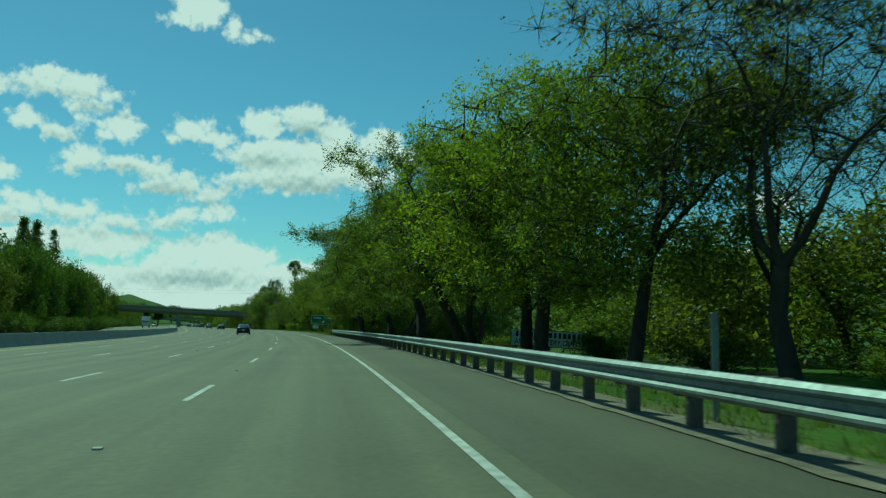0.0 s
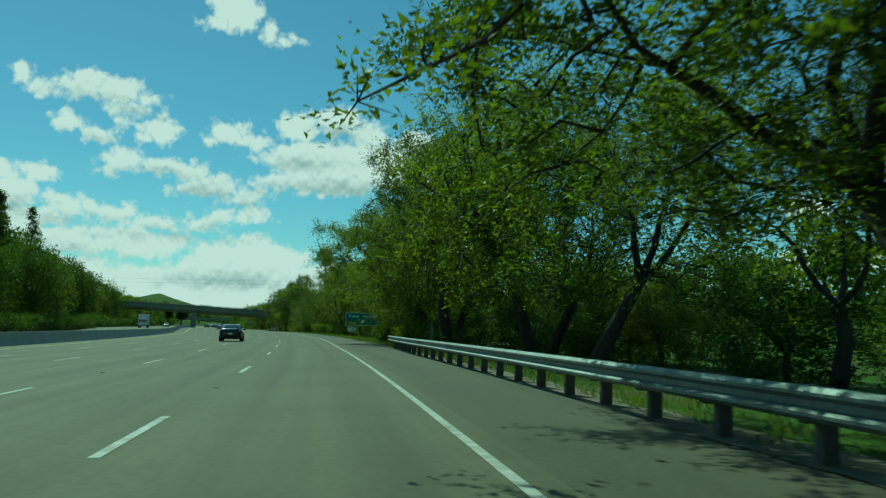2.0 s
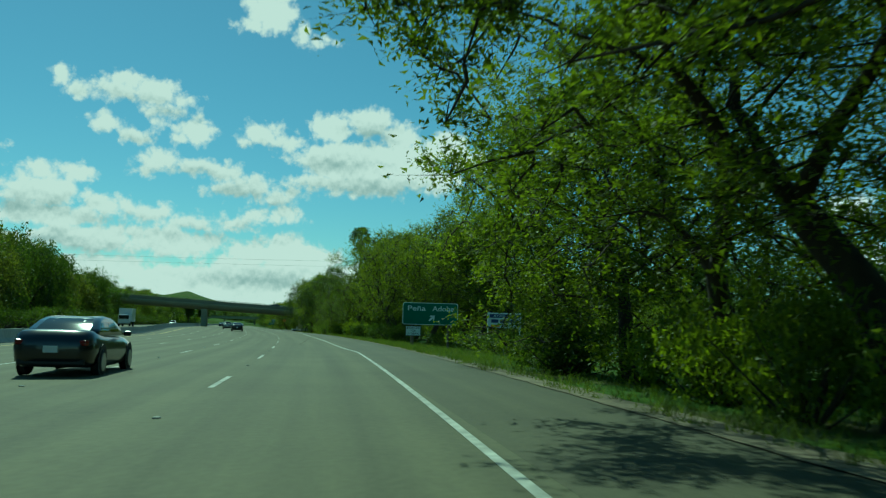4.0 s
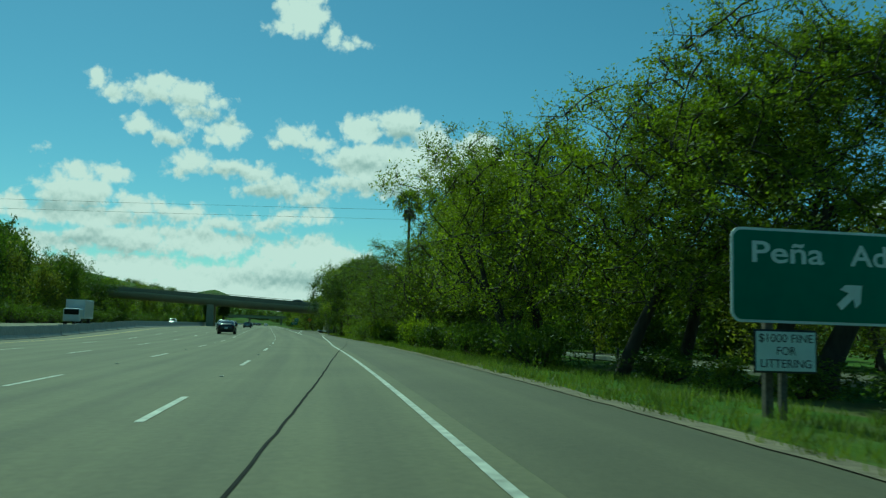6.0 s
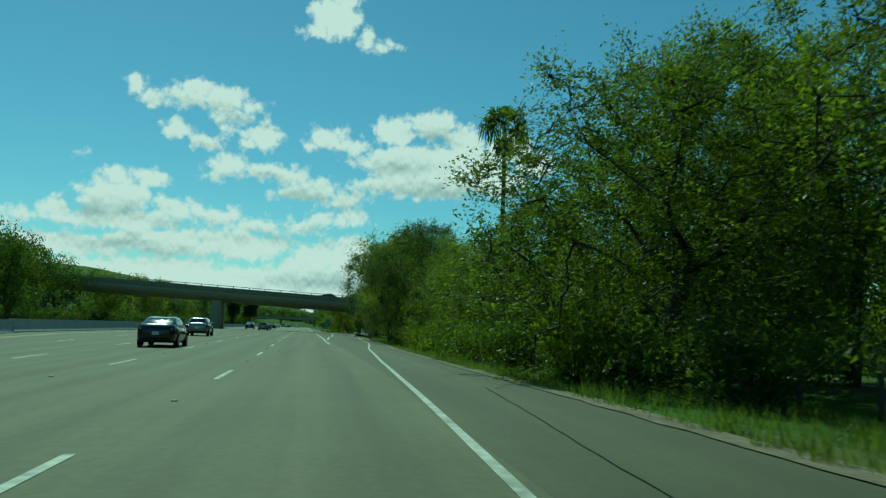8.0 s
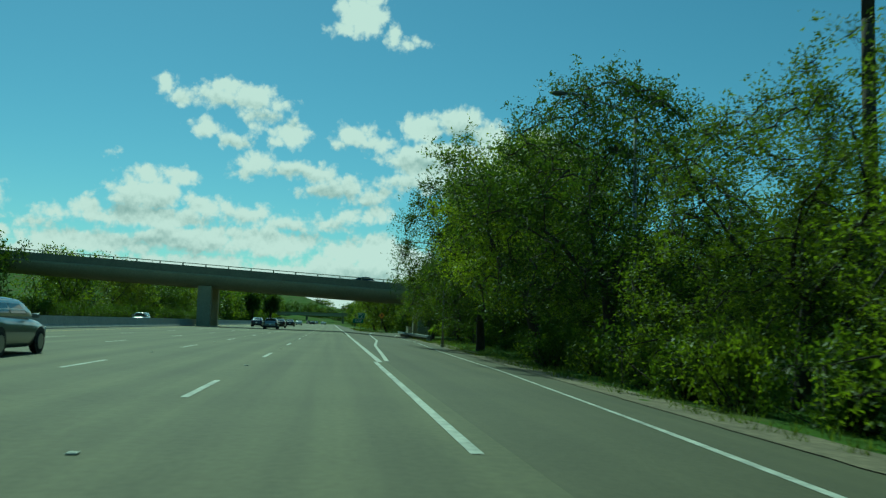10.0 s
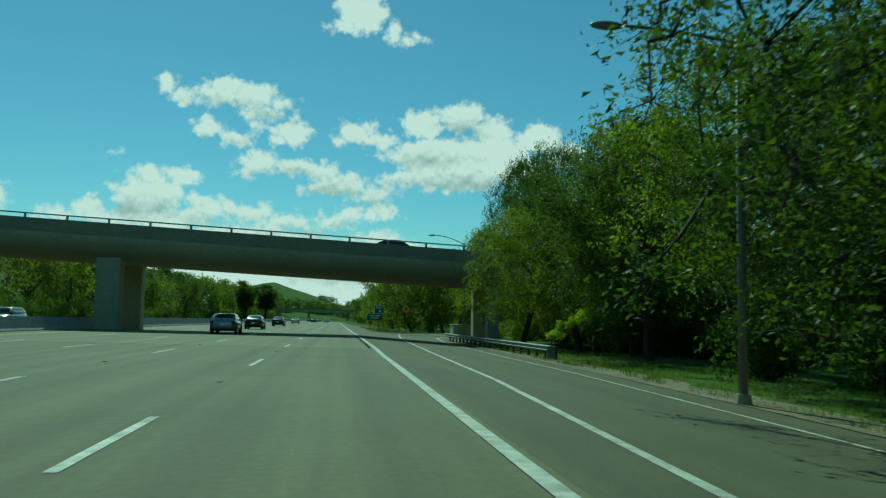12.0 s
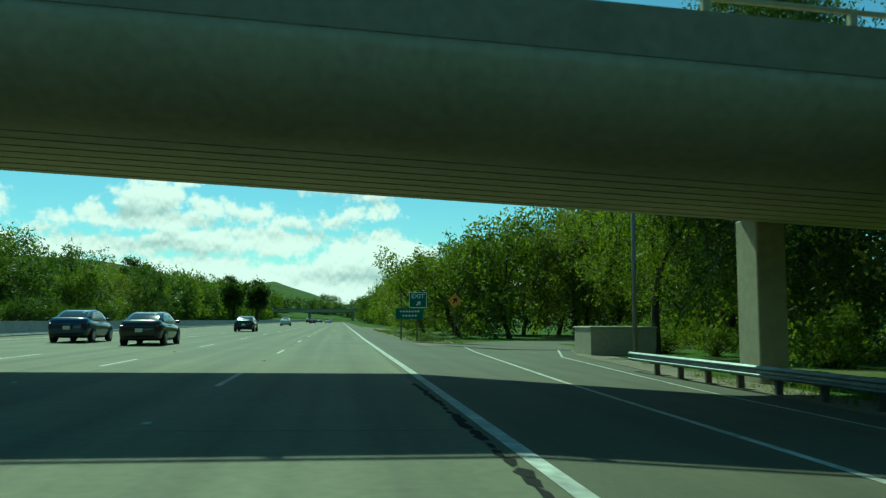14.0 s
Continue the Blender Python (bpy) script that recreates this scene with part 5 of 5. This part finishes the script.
letters("AVAILABLE", 0.2, M_SIGN_WHITE, letting, upright(0, 2.28 - z2, -0.038), width=1.7)
bars(letting, 0, 1.9 - z2, 2.2, 0.24, M_NAVY, 3, 0.12)
bars(letting, -0.7, 1.55 - z2, 0.8, 0.18, M_ORANGE, 1, 0.0)
for x in (-1.22, 1.22):
    bm = bmesh.new()
    box(bm, (0.11, 0.11, 2.9), Matrix.Translation((x, 0.06, 2.56 - z2 - 1.45)), 0.01)
    part("post", bm, M_SIGN_WHITE, letting)
# pottery board behind the guardrail
pottery = tagged(new("pottery_board"), "long white roadside board with black lettering on low posts", "sign board")
z3 = ground_z(54, 16.2)
pottery.matrix_world = place(54, 16.2, z3, -2) @ pose(0, 0, 0, 0, 3, 0)
board(5.5, 1.12, M_SIGN_WHITE, pottery, 0.45 - z3, edge=M_BLACK)
bars(pottery, 0, 0.70 - z3, 5.0, 0.36, M_BLACK, 15, 0.35)
letters("ASIAN POTTERY OUTLET", 0.36, M_BLACK, pottery, upright(0, 0.20 - z3, -0.023), width=5.0, bold=0.006)
sign_posts(pottery, (-2.3, 0, 2.3), 0.8 - z3, 0.12)
# exit sign in the gore and its lower panel
gore = tagged(new("exit_sign"), "green exit sign with white arrow over a dark green panel", "road sign")
z4 = ground_z(409.5, 5.3)
gore.matrix_world = place(409.5, 5.64, z4)
board(1.28, 1.1, M_SIGN_GREEN, gore, 2.67 - z4, edge=M_SIGN_WHITE)
letters("EXIT", 0.32, M_SIGN_WHITE, gore, upright(0, 2.93 - z4, -0.023), width=0.95, bold=0.006)
arrow(gore, 0.05, 2.42 - z4, 0.42, 45, M_SIGN_WHITE, -0.023)
lower = board(2.0, 0.78, M_SIGN_GREEN, gore, 1.68 - z4, x=-0.6, y=0.03, name="lower_panel")
bars(gore, -0.6, 1.84 - z4, 1.5, 0.13, M_SIGN_WHITE, 7, 0.3, y=0.01)
bars(gore, -0.6, 1.54 - z4, 1.1, 0.13, M_SIGN_WHITE, 5, 0.3, y=0.01)
sign_posts(gore, (-1.2, -0.05), 3.1 - z4, 0.1)
# amber curve warning
warn = tagged(new("warning_sign"), "amber diamond curve warning sign on a thin post", "road sign")
z5 = ground_z(424, 10.4)
warn.matrix_world = place(424, 10.4, z5)
bm = bmesh.new()
box(bm, (0.92, 0.02, 0.92), Matrix.Translation((0, 0, 2.98 - z5)) @ Matrix.Rotation(radians(45), 4, "Y"), 0.006)
part("panel", bm, M_SIGN_YELLOW, warn)
arrow(warn, 0, 2.98 - z5, 0.6, 30, M_BLACK, -0.016)
sign_posts(warn, (0,), 3.2 - z5, 0.08, -0.3, 0.06)

# thin marker posts behind the guardrail
for s, d in ((9.9, 5.0), (86.2, 5.0), (52, 4.9)):
    bm = bmesh.new()
    box(bm, (0.10, 0.03, 1.5), Matrix.Translation((0, 0, 0.65)), 0.008)
    ob = tagged(part("marker_post", bm, M_AGED), "thin grey steel marker post behind the guardrail", "marker post", "marker posts")
    ob.matrix_world = place(s, d)

# dark bollards along the edge of the lawn
def bollard(s, d):
    thing = tagged(new("bollard"), "short dark wooden bollard at the edge of the lawn", "bollard", "bollards along the lawn")
    thing.matrix_world = place(s, d)
    bm = bmesh.new()
    tube(bm, (0, 0, -0.3), (0, 0, 0.95), 0.075, 0.07, 10)
    part("post", bm, M_POST, thing, smooth_faces=True)
    bm = bmesh.new()
    tube(bm, (0, 0, 0.95), (0, 0, 1.02), 0.072, 0.03, 10)
    part("cap", bm, M_POST, thing)


for k in range(18):
    bollard(204 + 2.35 * k, 11.6 + 0.25 * math.sin(k * 1.7))
for s, d in ((186, 17.5), (190.5, 17.8), (195, 17.6), (199.5, 17.9)):
    bollard(s, d)

# diamond warning sign seen from behind, on the far side of the oncoming lanes
back_sign = tagged(new("diamond_sign"), "grey back of a diamond warning sign beside the oncoming lanes", "road sign")
back_sign.matrix_world = place(438, -40.5)
bm = bmesh.new()
box(bm, (1.1, 0.02, 1.1), Matrix.Translation((0, 0, 3.2)) @ Matrix.Rotation(radians(45), 4, "Y"), 0.006)
part("panel", bm, M_AGED, back_sign)
sign_posts(back_sign, (0,), 3.7, 0.09, -0.3, 0.06)

# ---------------------------------------------------------------- street lamps
def street_lamp(s, d, pole_h, reach, rise, label="grey street lamp with a long arm reaching over the road"):
    thing = tagged(new("street_lamp"), label, "street lamp", "street lamps")
    thing.matrix_world = place(s, d)
    bm = bmesh.new()
    tube(bm, (0, 0, -0.2), (0, 0, pole_h), 0.11, 0.07, 10)
    part("pole", bm, M_AGED, thing, smooth_faces=True)
    bm = bmesh.new()
    tube(bm, (0, 0, 0), (0, 0, 0.25), 0.2, 0.16, 10)
    part("base", bm, M_CONCRETE, thing)
    bm = bmesh.new()
    pts = [Vector((-reach * f, 0, pole_h - 0.15 + rise * math.sin(f * math.pi / 2))) for f in (0, .2, .4, .6, .8, 1)]
    for a, b in zip(pts, pts[1:]):
        tube(bm, a, b + (b - a) * 0.05, 0.045, 0.04, 8)
    part("arm", bm, M_AGED, thing, smooth_faces=True)
    bm = bmesh.new()
    bmesh.ops.create_uvsphere(bm, u_segments=12, v_segments=8, radius=1, matrix=Matrix.Translation(pts[-1] + Vector((-0.3, 0, -0.02))) @ Matrix.Diagonal((0.42, 0.16, 0.1, 1)))
    part("lamp_head", bm, M_AGED, thing, smooth_faces=True)
    return thing


street_lamp(282.2, 12.2, 10.9, 3.0, 0.9)
street_lamp(386, 13.3, 10.2, 3.2, 0.9)
street_lamp(318, 9.2, 8.6, 2.9, 0.25)

# ---------------------------------------------------------------- wires across the road
for z, sag in ((9.35, 0.5), (10.05, 0.5)):
    verts, faces = [], []
    n = 40
    for i in range(n + 1):
        d = -70 + 130 * i / n
        p = at(211.5, -6.5) + Vector((d * math.cos(radians(12.7)), -d * math.sin(radians(12.7)), z + sag * ((i / n - 0.5) * 2) ** 2 - 0.25))
        for k in range(4):
            a = math.pi / 2 * k
            verts.append(p + Vector((0, math.cos(a), math.sin(a))) * 0.008)
    for i in range(n):
        faces += [(i * 4 + k, i * 4 + (k + 1) % 4, i * 4 + 4 + (k + 1) % 4, i * 4 + 4 + k) for k in range(4)]
    tagged(new("overhead_wire", mesh_of("overhead_wire", verts, faces, M_WIRE)), "thin black overhead wire strung across the road", "wire", "overhead wires")
for d in (-70, 60):
    bm = bmesh.new()
    tube(bm, (0, 0, -0.5), (0, 0, 10.7), 0.16, 0.11, 10)
    box(bm, (0.12, 1.6, 0.12), Matrix.Translation((0, 0, 9.6)))
    ob = tagged(part("utility_pole", bm, M_POST), "brown wooden utility pole carrying wires", "utility pole", "utility poles")
    p = at(211.5, -6.5) + Vector((d * math.cos(radians(12.7)), -d * math.sin(radians(12.7)), 0))
    ob.matrix_world = pose(p.x, p.y, ground_z(*to_sd(p.x, p.y)))

# ---------------------------------------------------------------- block enclosure and house
bm = bmesh.new()
box(bm, (3.6, 3.0, 1.7), Matrix.Translation((0, 0, 0.75)), 0.03)
box(bm, (3.7, 3.1, 0.12), Matrix.Translation((0, 0, 1.58)), 0.03)
ob = tagged(part("block_enclosure", bm, M_CONCRETE), "low grey block enclosure beside the ramp", "enclosure")
ob.matrix_world = place(393.5, 14.9, -0.75)


def house(s, d, turn):
    thing = tagged(new("house"), "low cream stucco building with a dark pitched roof", "house")
    thing.matrix_world = place(s, d, None, turn)
    w, l, h = 9.0, 13.0, 3.2
    bm = bmesh.new()
    box(bm, (w, l, h + 0.4), Matrix.Translation((0, 0, h / 2 - 0.2)))
    part("wall", bm, M_WALL, thing)
    verts = [(-w / 2 - .5, -l / 2 - .5, h), (w / 2 + .5, -l / 2 - .5, h), (w / 2 + .5, l / 2 + .5, h), (-w / 2 - .5, l / 2 + .5, h), (0, -l / 2 - .5, h + 1.7), (0, l / 2 + .5, h + 1.7)]
    part("roof", mesh_of("roof", verts, [(0, 1, 2, 3), (0, 3, 5, 4), (1, 4, 5, 2), (0, 4, 1), (3, 2, 5)], M_ROOF), M_ROOF, thing)
    for x, y, ry in ((-w / 2, -3.5, 0), (-w / 2, 0.5, 0), (-w / 2, 4, 0)):
        bm = bmesh.new()
        box(bm, (0.10, 1.4, 1.2), Matrix.Translation((x, y, 1.6)), 0.01)
        wdw = part("window", bm, M_SIGN_WHITE, thing)
        bm = bmesh.new()
        box(bm, (0.04, 1.2, 1.0), Matrix.Translation((x - 0.04, y, 1.6)))
        part("pane", bm, M_GLASS, wdw)
    for x in (-2.5, 2.2):
        bm = bmesh.new()
        box(bm, (1.4, 0.10, 1.2), Matrix.Translation((x, -l / 2, 1.6)), 0.01)
        wdw = part("window", bm, M_SIGN_WHITE, thing)
        bm = bmesh.new()
        box(bm, (1.2, 0.04, 1.0), Matrix.Translation((x, -l / 2 - 0.04, 1.6)))
        part("pane", bm, M_GLASS, wdw)
    bm = bmesh.new()
    box(bm, (1.0, 0.08, 2.1), Matrix.Translation((0, -l / 2, 1.05)), 0.01)
    part("door", bm, M_POST, thing)
    return thing


M_GLASS = material("dark_glass", (0.015, 0.02, 0.022), 0.06, spread=0.1, grain=1, bump=0.0, spec=0.8)
house(252, 45, 10)

# ---------------------------------------------------------------- vehicles
def car_paint(name, colour, metal=0.5):
    m = material(name, colour, 0.28, metal, spread=0.05, grain=60, blotch=1.0, bump=0.0)
    m.node_tree.nodes["Principled BSDF"].inputs["Coat Weight"].default_value = 0.7
    return m


PAINT_BLACK = car_paint("black_car_paint", (0.012, 0.012, 0.015), 0.2)
PAINT_NAVY = car_paint("blue_car_paint", (0.02, 0.045, 0.09), 0.4)
PAINT_SILVER = car_paint("silver_car_paint", (0.26, 0.27, 0.26), 0.6)
PAINT_WHITE = car_paint("white_car_paint", (0.75, 0.75, 0.72), 0.0)
M_TYRE = material("tyre_rubber", (0.02, 0.02, 0.02), 0.85, spread=0.2, grain=20, bump=0.1)
M_RIM = material("alloy_rim", (0.4, 0.4, 0.4), 0.35, 0.9, spread=0.05)
M_TAIL = material("tail_light_red", (0.14, 0.008, 0.007), 0.2, spread=0.05, bump=0.0)
M_TRIM = material("black_plastic", (0.02, 0.02, 0.02), 0.6, spread=0.1)


def loft(sections, mat, name, thing, label=""):
    n = len(sections[0])
    verts = [p for s in sections for p in s]
    faces = []
    for i in range(len(sections) - 1):
        faces += [(i * n + k, i * n + (k + 1) % n, (i + 1) * n + (k + 1) % n, (i + 1) * n + k) for k in range(n)]
    faces += [tuple(range(n))[::-1], tuple(range((len(sections) - 1) * n, len(sections) * n))]
    return part(name, mesh_of(name, verts, faces, mat, True), mat, thing, label)


def make_car(paint, label, tall=1.0, hatch=False, category="car"):
    thing = tagged(new("car"), label, category)
    deck = 1.06 if hatch else 1.09
    rows = [(-2.42, .60, .46, .80), (-2.38, .76, .34, .90), (-2.25, .86, .26, .98 * deck), (-1.9, .905, .21, 1.02 * deck), (-1.0, .92, .19, 1.0), (0, .92, .18, .97), (0.9, .92, .18, .94), (1.6, .91, .20, .87), (2.1, .86, .24, .78), (2.32, .76, .30, .68), (2.42, .58, .40, .58)]
    secs = []
    for y, w, zb, zt in rows:
        h = zt - zb
        half = [(0, zb), (.8 * w, zb), (.95 * w, zb + .12 * h), (w, zb + .45 * h), (.985 * w, zb + .72 * h), (.93 * w, zb + .90 * h), (.84 * w, zt - .01), (.45 * w, zt + .012), (0, zt + .018)]
        ring = [(x, y, z * tall) for x, z in half] + [(-x, y, z * tall) for x, z in half[-2:0:-1]]
        secs.append(ring)
    loft(secs, paint, "body", thing)
    back = -2.15 if hatch else -1.80
    rb = -1.55 if hatch else -0.55
    # cabin rings from the belt up to the roof
    rings = []
    for f, w in ((0, .82), (.25, .775), (.55, .70), (.8, .63), (.94, .57), (1.0, .47)):
        ya, yb = back + (rb - back) * f ** 0.9, 1.15 + (0.2 - 1.15) * f ** 0.85
        z = (0.98 + 0.46 * math.sin(f * math.pi / 2)) * tall
        ring = []
        for u in range(9):
            t = u / 8
            ring.append((w, ya + (yb - ya) * t, z + 0.03 * math.sin(t * math.pi) * f))
        ring += [(w * 0.5, yb + 0.10 * (1 - f * 0.5), z + 0.01 * f), (-w * 0.5, yb + 0.10 * (1 - f * 0.5), z + 0.01 * f)]
        for u in range(9):
            t = 1 - u / 8
            ring.append((-w, ya + (yb - ya) * t, z + 0.03 * math.sin(t * math.pi) * f))
        ring += [(-w * 0.5, ya - 0.06 * (1 - f * 0.5), z + 0.01 * f), (w * 0.5, ya - 0.06 * (1 - f * 0.5), z + 0.01 * f)]
        rings.append(ring)
    loft(rings, paint, "cabin", thing)

    def pane(name, pts):
        """A slightly raised pane through four corners."""
        me = mesh_of(name, pts, [tuple(range(len(pts)))], M_GLASS, True)
        bmx = bmesh.new()
        bmx.from_mesh(me)
        bmesh.ops.solidify(bmx, geom=bmx.faces[:], thickness=0.008)
        part(name, bmx, M_GLASS, thing)

    def ring_at(f):
        w = lerp(f, [(0, .82), (.25, .775), (.55, .70), (.8, .63), (.94, .57), (1, .47)])
        return w, back + (rb - back) * f ** 0.9, 1.15 + (0.2 - 1.15) * f ** 0.85, (0.98 + 0.46 * math.sin(f * math.pi / 2)) * tall
    fs = (0.10, 0.35, 0.6, 0.86)
    for nm, side in (("rear_window", 0), ("windscreen", 1)):
        left, right = [], []
        for f in fs:
            w, ya, yb, z = ring_at(f)
            y = (ya - 0.075 * (1 - f * .5)) if side == 0 else (yb + 0.115 * (1 - f * .5))
            left.append((-w * 0.80, y + (0.03 if side == 0 else -0.03), z + .005)), right.append((w * 0.80, y + (0.03 if side == 0 else -0.03), z + .005))
        verts, faces = [], []
        for a, b, f in zip(left, right, fs):
            _, ya, yb, z = ring_at(f)
            mid = (0, a[1] + (-0.035 if side == 0 else 0.035), z + 0.008)
            verts += [a, (a[0] / 2, mid[1] + (0.006 if side == 0 else -0.006), mid[2]), (b[0] / 2, mid[1] + (0.006 if side == 0 else -0.006), mid[2]), b]
        for i in range(len(fs) - 1):
            faces += [(i * 4 + k, i * 4 + k + 1, i * 4 + 5 + k, i * 4 + 4 + k) for k in range(3)]
        part(nm, mesh_of(nm, verts, faces, M_GLASS, True), M_GLASS, thing)
    for sx in (-1, 1):
        for t0, t1 in ((0.10, 0.47), (0.51, 0.88)):
            verts, faces = [], []
            for f in (0.12, 0.45, 0.82):
                w, ya, yb, z = ring_at(f)
                for t in (t0, t1):
                    tt = t + (0.06 * f if t == t0 and t0 < .3 else 0) - (0.06 * f if t1 == t and t1 > .6 else 0)
                    verts.append((sx * (w + 0.006), ya + (yb - ya) * tt, z + 0.03 * math.sin(tt * math.pi) * f))
            faces = [(0, 1, 3, 2), (2, 3, 5, 4)]
            part("side_window", mesh_of("side_window", verts, faces, M_GLASS, True), M_GLASS, thing)
        # lights, mirror
        bm = bmesh.new()
        box(bm, (0.42, 0.16, 0.13), Matrix.Translation((sx * 0.60, -2.30, 0.82 * tall)) @ Matrix.Rotation(sx * -0.35, 4, "Z"), 0.03, 2)
        part("tail_light", bm, M_TAIL, thing, "red tail light")
        bm = bmesh.new()
        box(bm, (0.36, 0.2, 0.12), Matrix.Translation((sx * 0.62, 2.22, 0.66 * tall)) @ Matrix.Rotation(sx * 0.4, 4, "Z"), 0.03, 2)
        part("headlight", bm, M_SIGN_WHITE, thing)
        bm = bmesh.new()
        box(bm, (0.2, 0.1, 0.13), Matrix.Translation((sx * 1.0, 0.75, 1.02 * tall)), 0.035, 2)
        part("wing_mirror", bm, paint, thing)
        for y in (-1.42, 1.45):
            bm = bmesh.new()
            bmesh.ops.create_cone(bm, cap_ends=True, segments=24, radius1=0.40, radius2=0.40, depth=0.02, matrix=Matrix.Translation((sx * 0.915, y, 0.36)) @ Matrix.Rotation(math.pi / 2, 4, "Y"))
            part("wheel_arch", bm, M_TRIM, thing)
            bm = bmesh.new()
            made = bmesh.ops.create_cone(bm, cap_ends=True, segments=28, radius1=0.33, radius2=0.33, depth=0.22, matrix=Matrix.Translation((sx * 0.83, y, 0.33)) @ Matrix.Rotation(math.pi / 2, 4, "Y"))
            bmesh.ops.bevel(bm, geom=[e for e in bm.edges if abs(e.verts[0].co.x - e.verts[1].co.x) < 1e-4], offset=0.03, segments=2, affect="EDGES")
            wheel = part("wheel", bm, M_TYRE, thing, "black tyre")
            bm = bmesh.new()
            bmesh.ops.create_cone(bm, cap_ends=True, segments=20, radius1=0.22, radius2=0.22, depth=0.02, matrix=Matrix.Translation((sx * 0.945, y, 0.33)) @ Matrix.Rotation(math.pi / 2, 4, "Y"))
            part("rim", bm, M_RIM, wheel)
    bm = bmesh.new()
    box(bm, (1.5, 0.1, 0.16), Matrix.Translation((0, -2.34, 0.36 * tall)), 0.04, 2)
    part("lower_bumper", bm, M_TRIM, thing)
    bm = bmesh.new()
    box(bm, (0.32, 0.02, 0.16), Matrix.Translation((0, -2.435, 0.66 * tall)), 0.004)
    part("number_plate", bm, M_SIGN_WHITE, thing, "blank pale number plate")
    return thing


CARS = [(PAINT_BLACK, "black sedan seen from behind in the middle lane", 122.5, -6.2, False, 0.98),
        (PAINT_BLACK, "glossy black sedan with dark windows in the second lane", 243.0, -7.3, False, 1.0),
        (PAINT_SILVER, "grey hatchback with sunlit rear window", 273.5, -9.2, True, 1.04),
        (PAINT_SILVER, "silver-grey sedan with dark rear window in the second lane", 362.2, -8.0, False, 1.0),
        (PAINT_BLACK, "black sedan in the middle lane beyond the bridge", 389, -8.5, False, 1.0),
        (PAINT_NAVY, "blue-grey sedan with the sun glinting on its window", 392, -12.4, False, 1.05),
        (PAINT_BLACK, "black sedan driving ahead past the bridge", 431, -8.9, False, 1.0),
        (PAINT_WHITE, "pale sedan far ahead", 507, -10.0, False, 1.0),
        (PAINT_BLACK, "dark car far down the freeway", 600, -8.0, False, 1.0),
        (PAINT_WHITE, "white car far down the freeway", 640, -4.0, True, 1.05),
        (PAINT_SILVER, "silver car far down the freeway", 690, -8.0, False, 1.0),
        (PAINT_BLACK, "black car far down the freeway", 665, -11.5, True, 1.1),
        (PAINT_WHITE, "white sedan far down the freeway", 730, -4.2, False, 1.0),
        (PAINT_NAVY, "blue car far down the freeway", 760, -11.8, False, 1.0)]
for paint, label, s, d, hatch, tall in CARS:
    ob = make_car(paint, label, tall, hatch)
    ob.matrix_world = place(s, d, ground_z(s, d) + 0.002)
ob = make_car(PAINT_NAVY, "dark sedan crossing the overpass", 1.0)
ob.matrix_world = pose(4.6, 367.2, 7.78 - 0.049 * 4.6 - 1.19, 0, 2.8, -90)
ob = make_car(PAINT_SILVER, "silver oncoming car beyond the barrier", 1.1, True)
ob.matrix_world = place(372, -27, None, 180)


def box_truck(s, d):
    thing = tagged(new("truck"), "white box truck on the oncoming carriageway", "truck")
    thing.matrix_world = place(s, d, None, 180)
    bm = bmesh.new()
    box(bm, (2.4, 5.6, 2.5), Matrix.Translation((0, -1.2, 2.15)), 0.04)
    part("cargo_box", bm, PAINT_WHITE, thing)
    bm = bmesh.new()
    box(bm, (2.1, 1.9, 1.7), Matrix.Translation((0, 2.65, 1.35)), 0.18, 3)
    cab = part("cab", bm, PAINT_WHITE, thing)
    bm = bmesh.new()
    box(bm, (1.8, 0.1, 0.7), Matrix.Translation((0, 3.58, 1.75)), 0.03)
    part("windscreen", bm, M_GLASS, cab)
    bm = bmesh.new()
    box(bm, (1.0, 7.0, 0.25), Matrix.Translation((0, 0, 0.7)))
    part("chassis", bm, M_TRIM, thing)
    for x in (-0.95, 0.95):
        for y in (-2.6, 2.4):
            bm = bmesh.new()
            bmesh.ops.create_cone(bm, cap_ends=True, segments=20, radius1=0.45, radius2=0.45, depth=0.28, matrix=Matrix.Translation((x, y, 0.45)) @ Matrix.Rotation(math.pi / 2, 4, "Y"))
            part("wheel", bm, M_TYRE, thing)
    return thing


box_truck(268, -28)
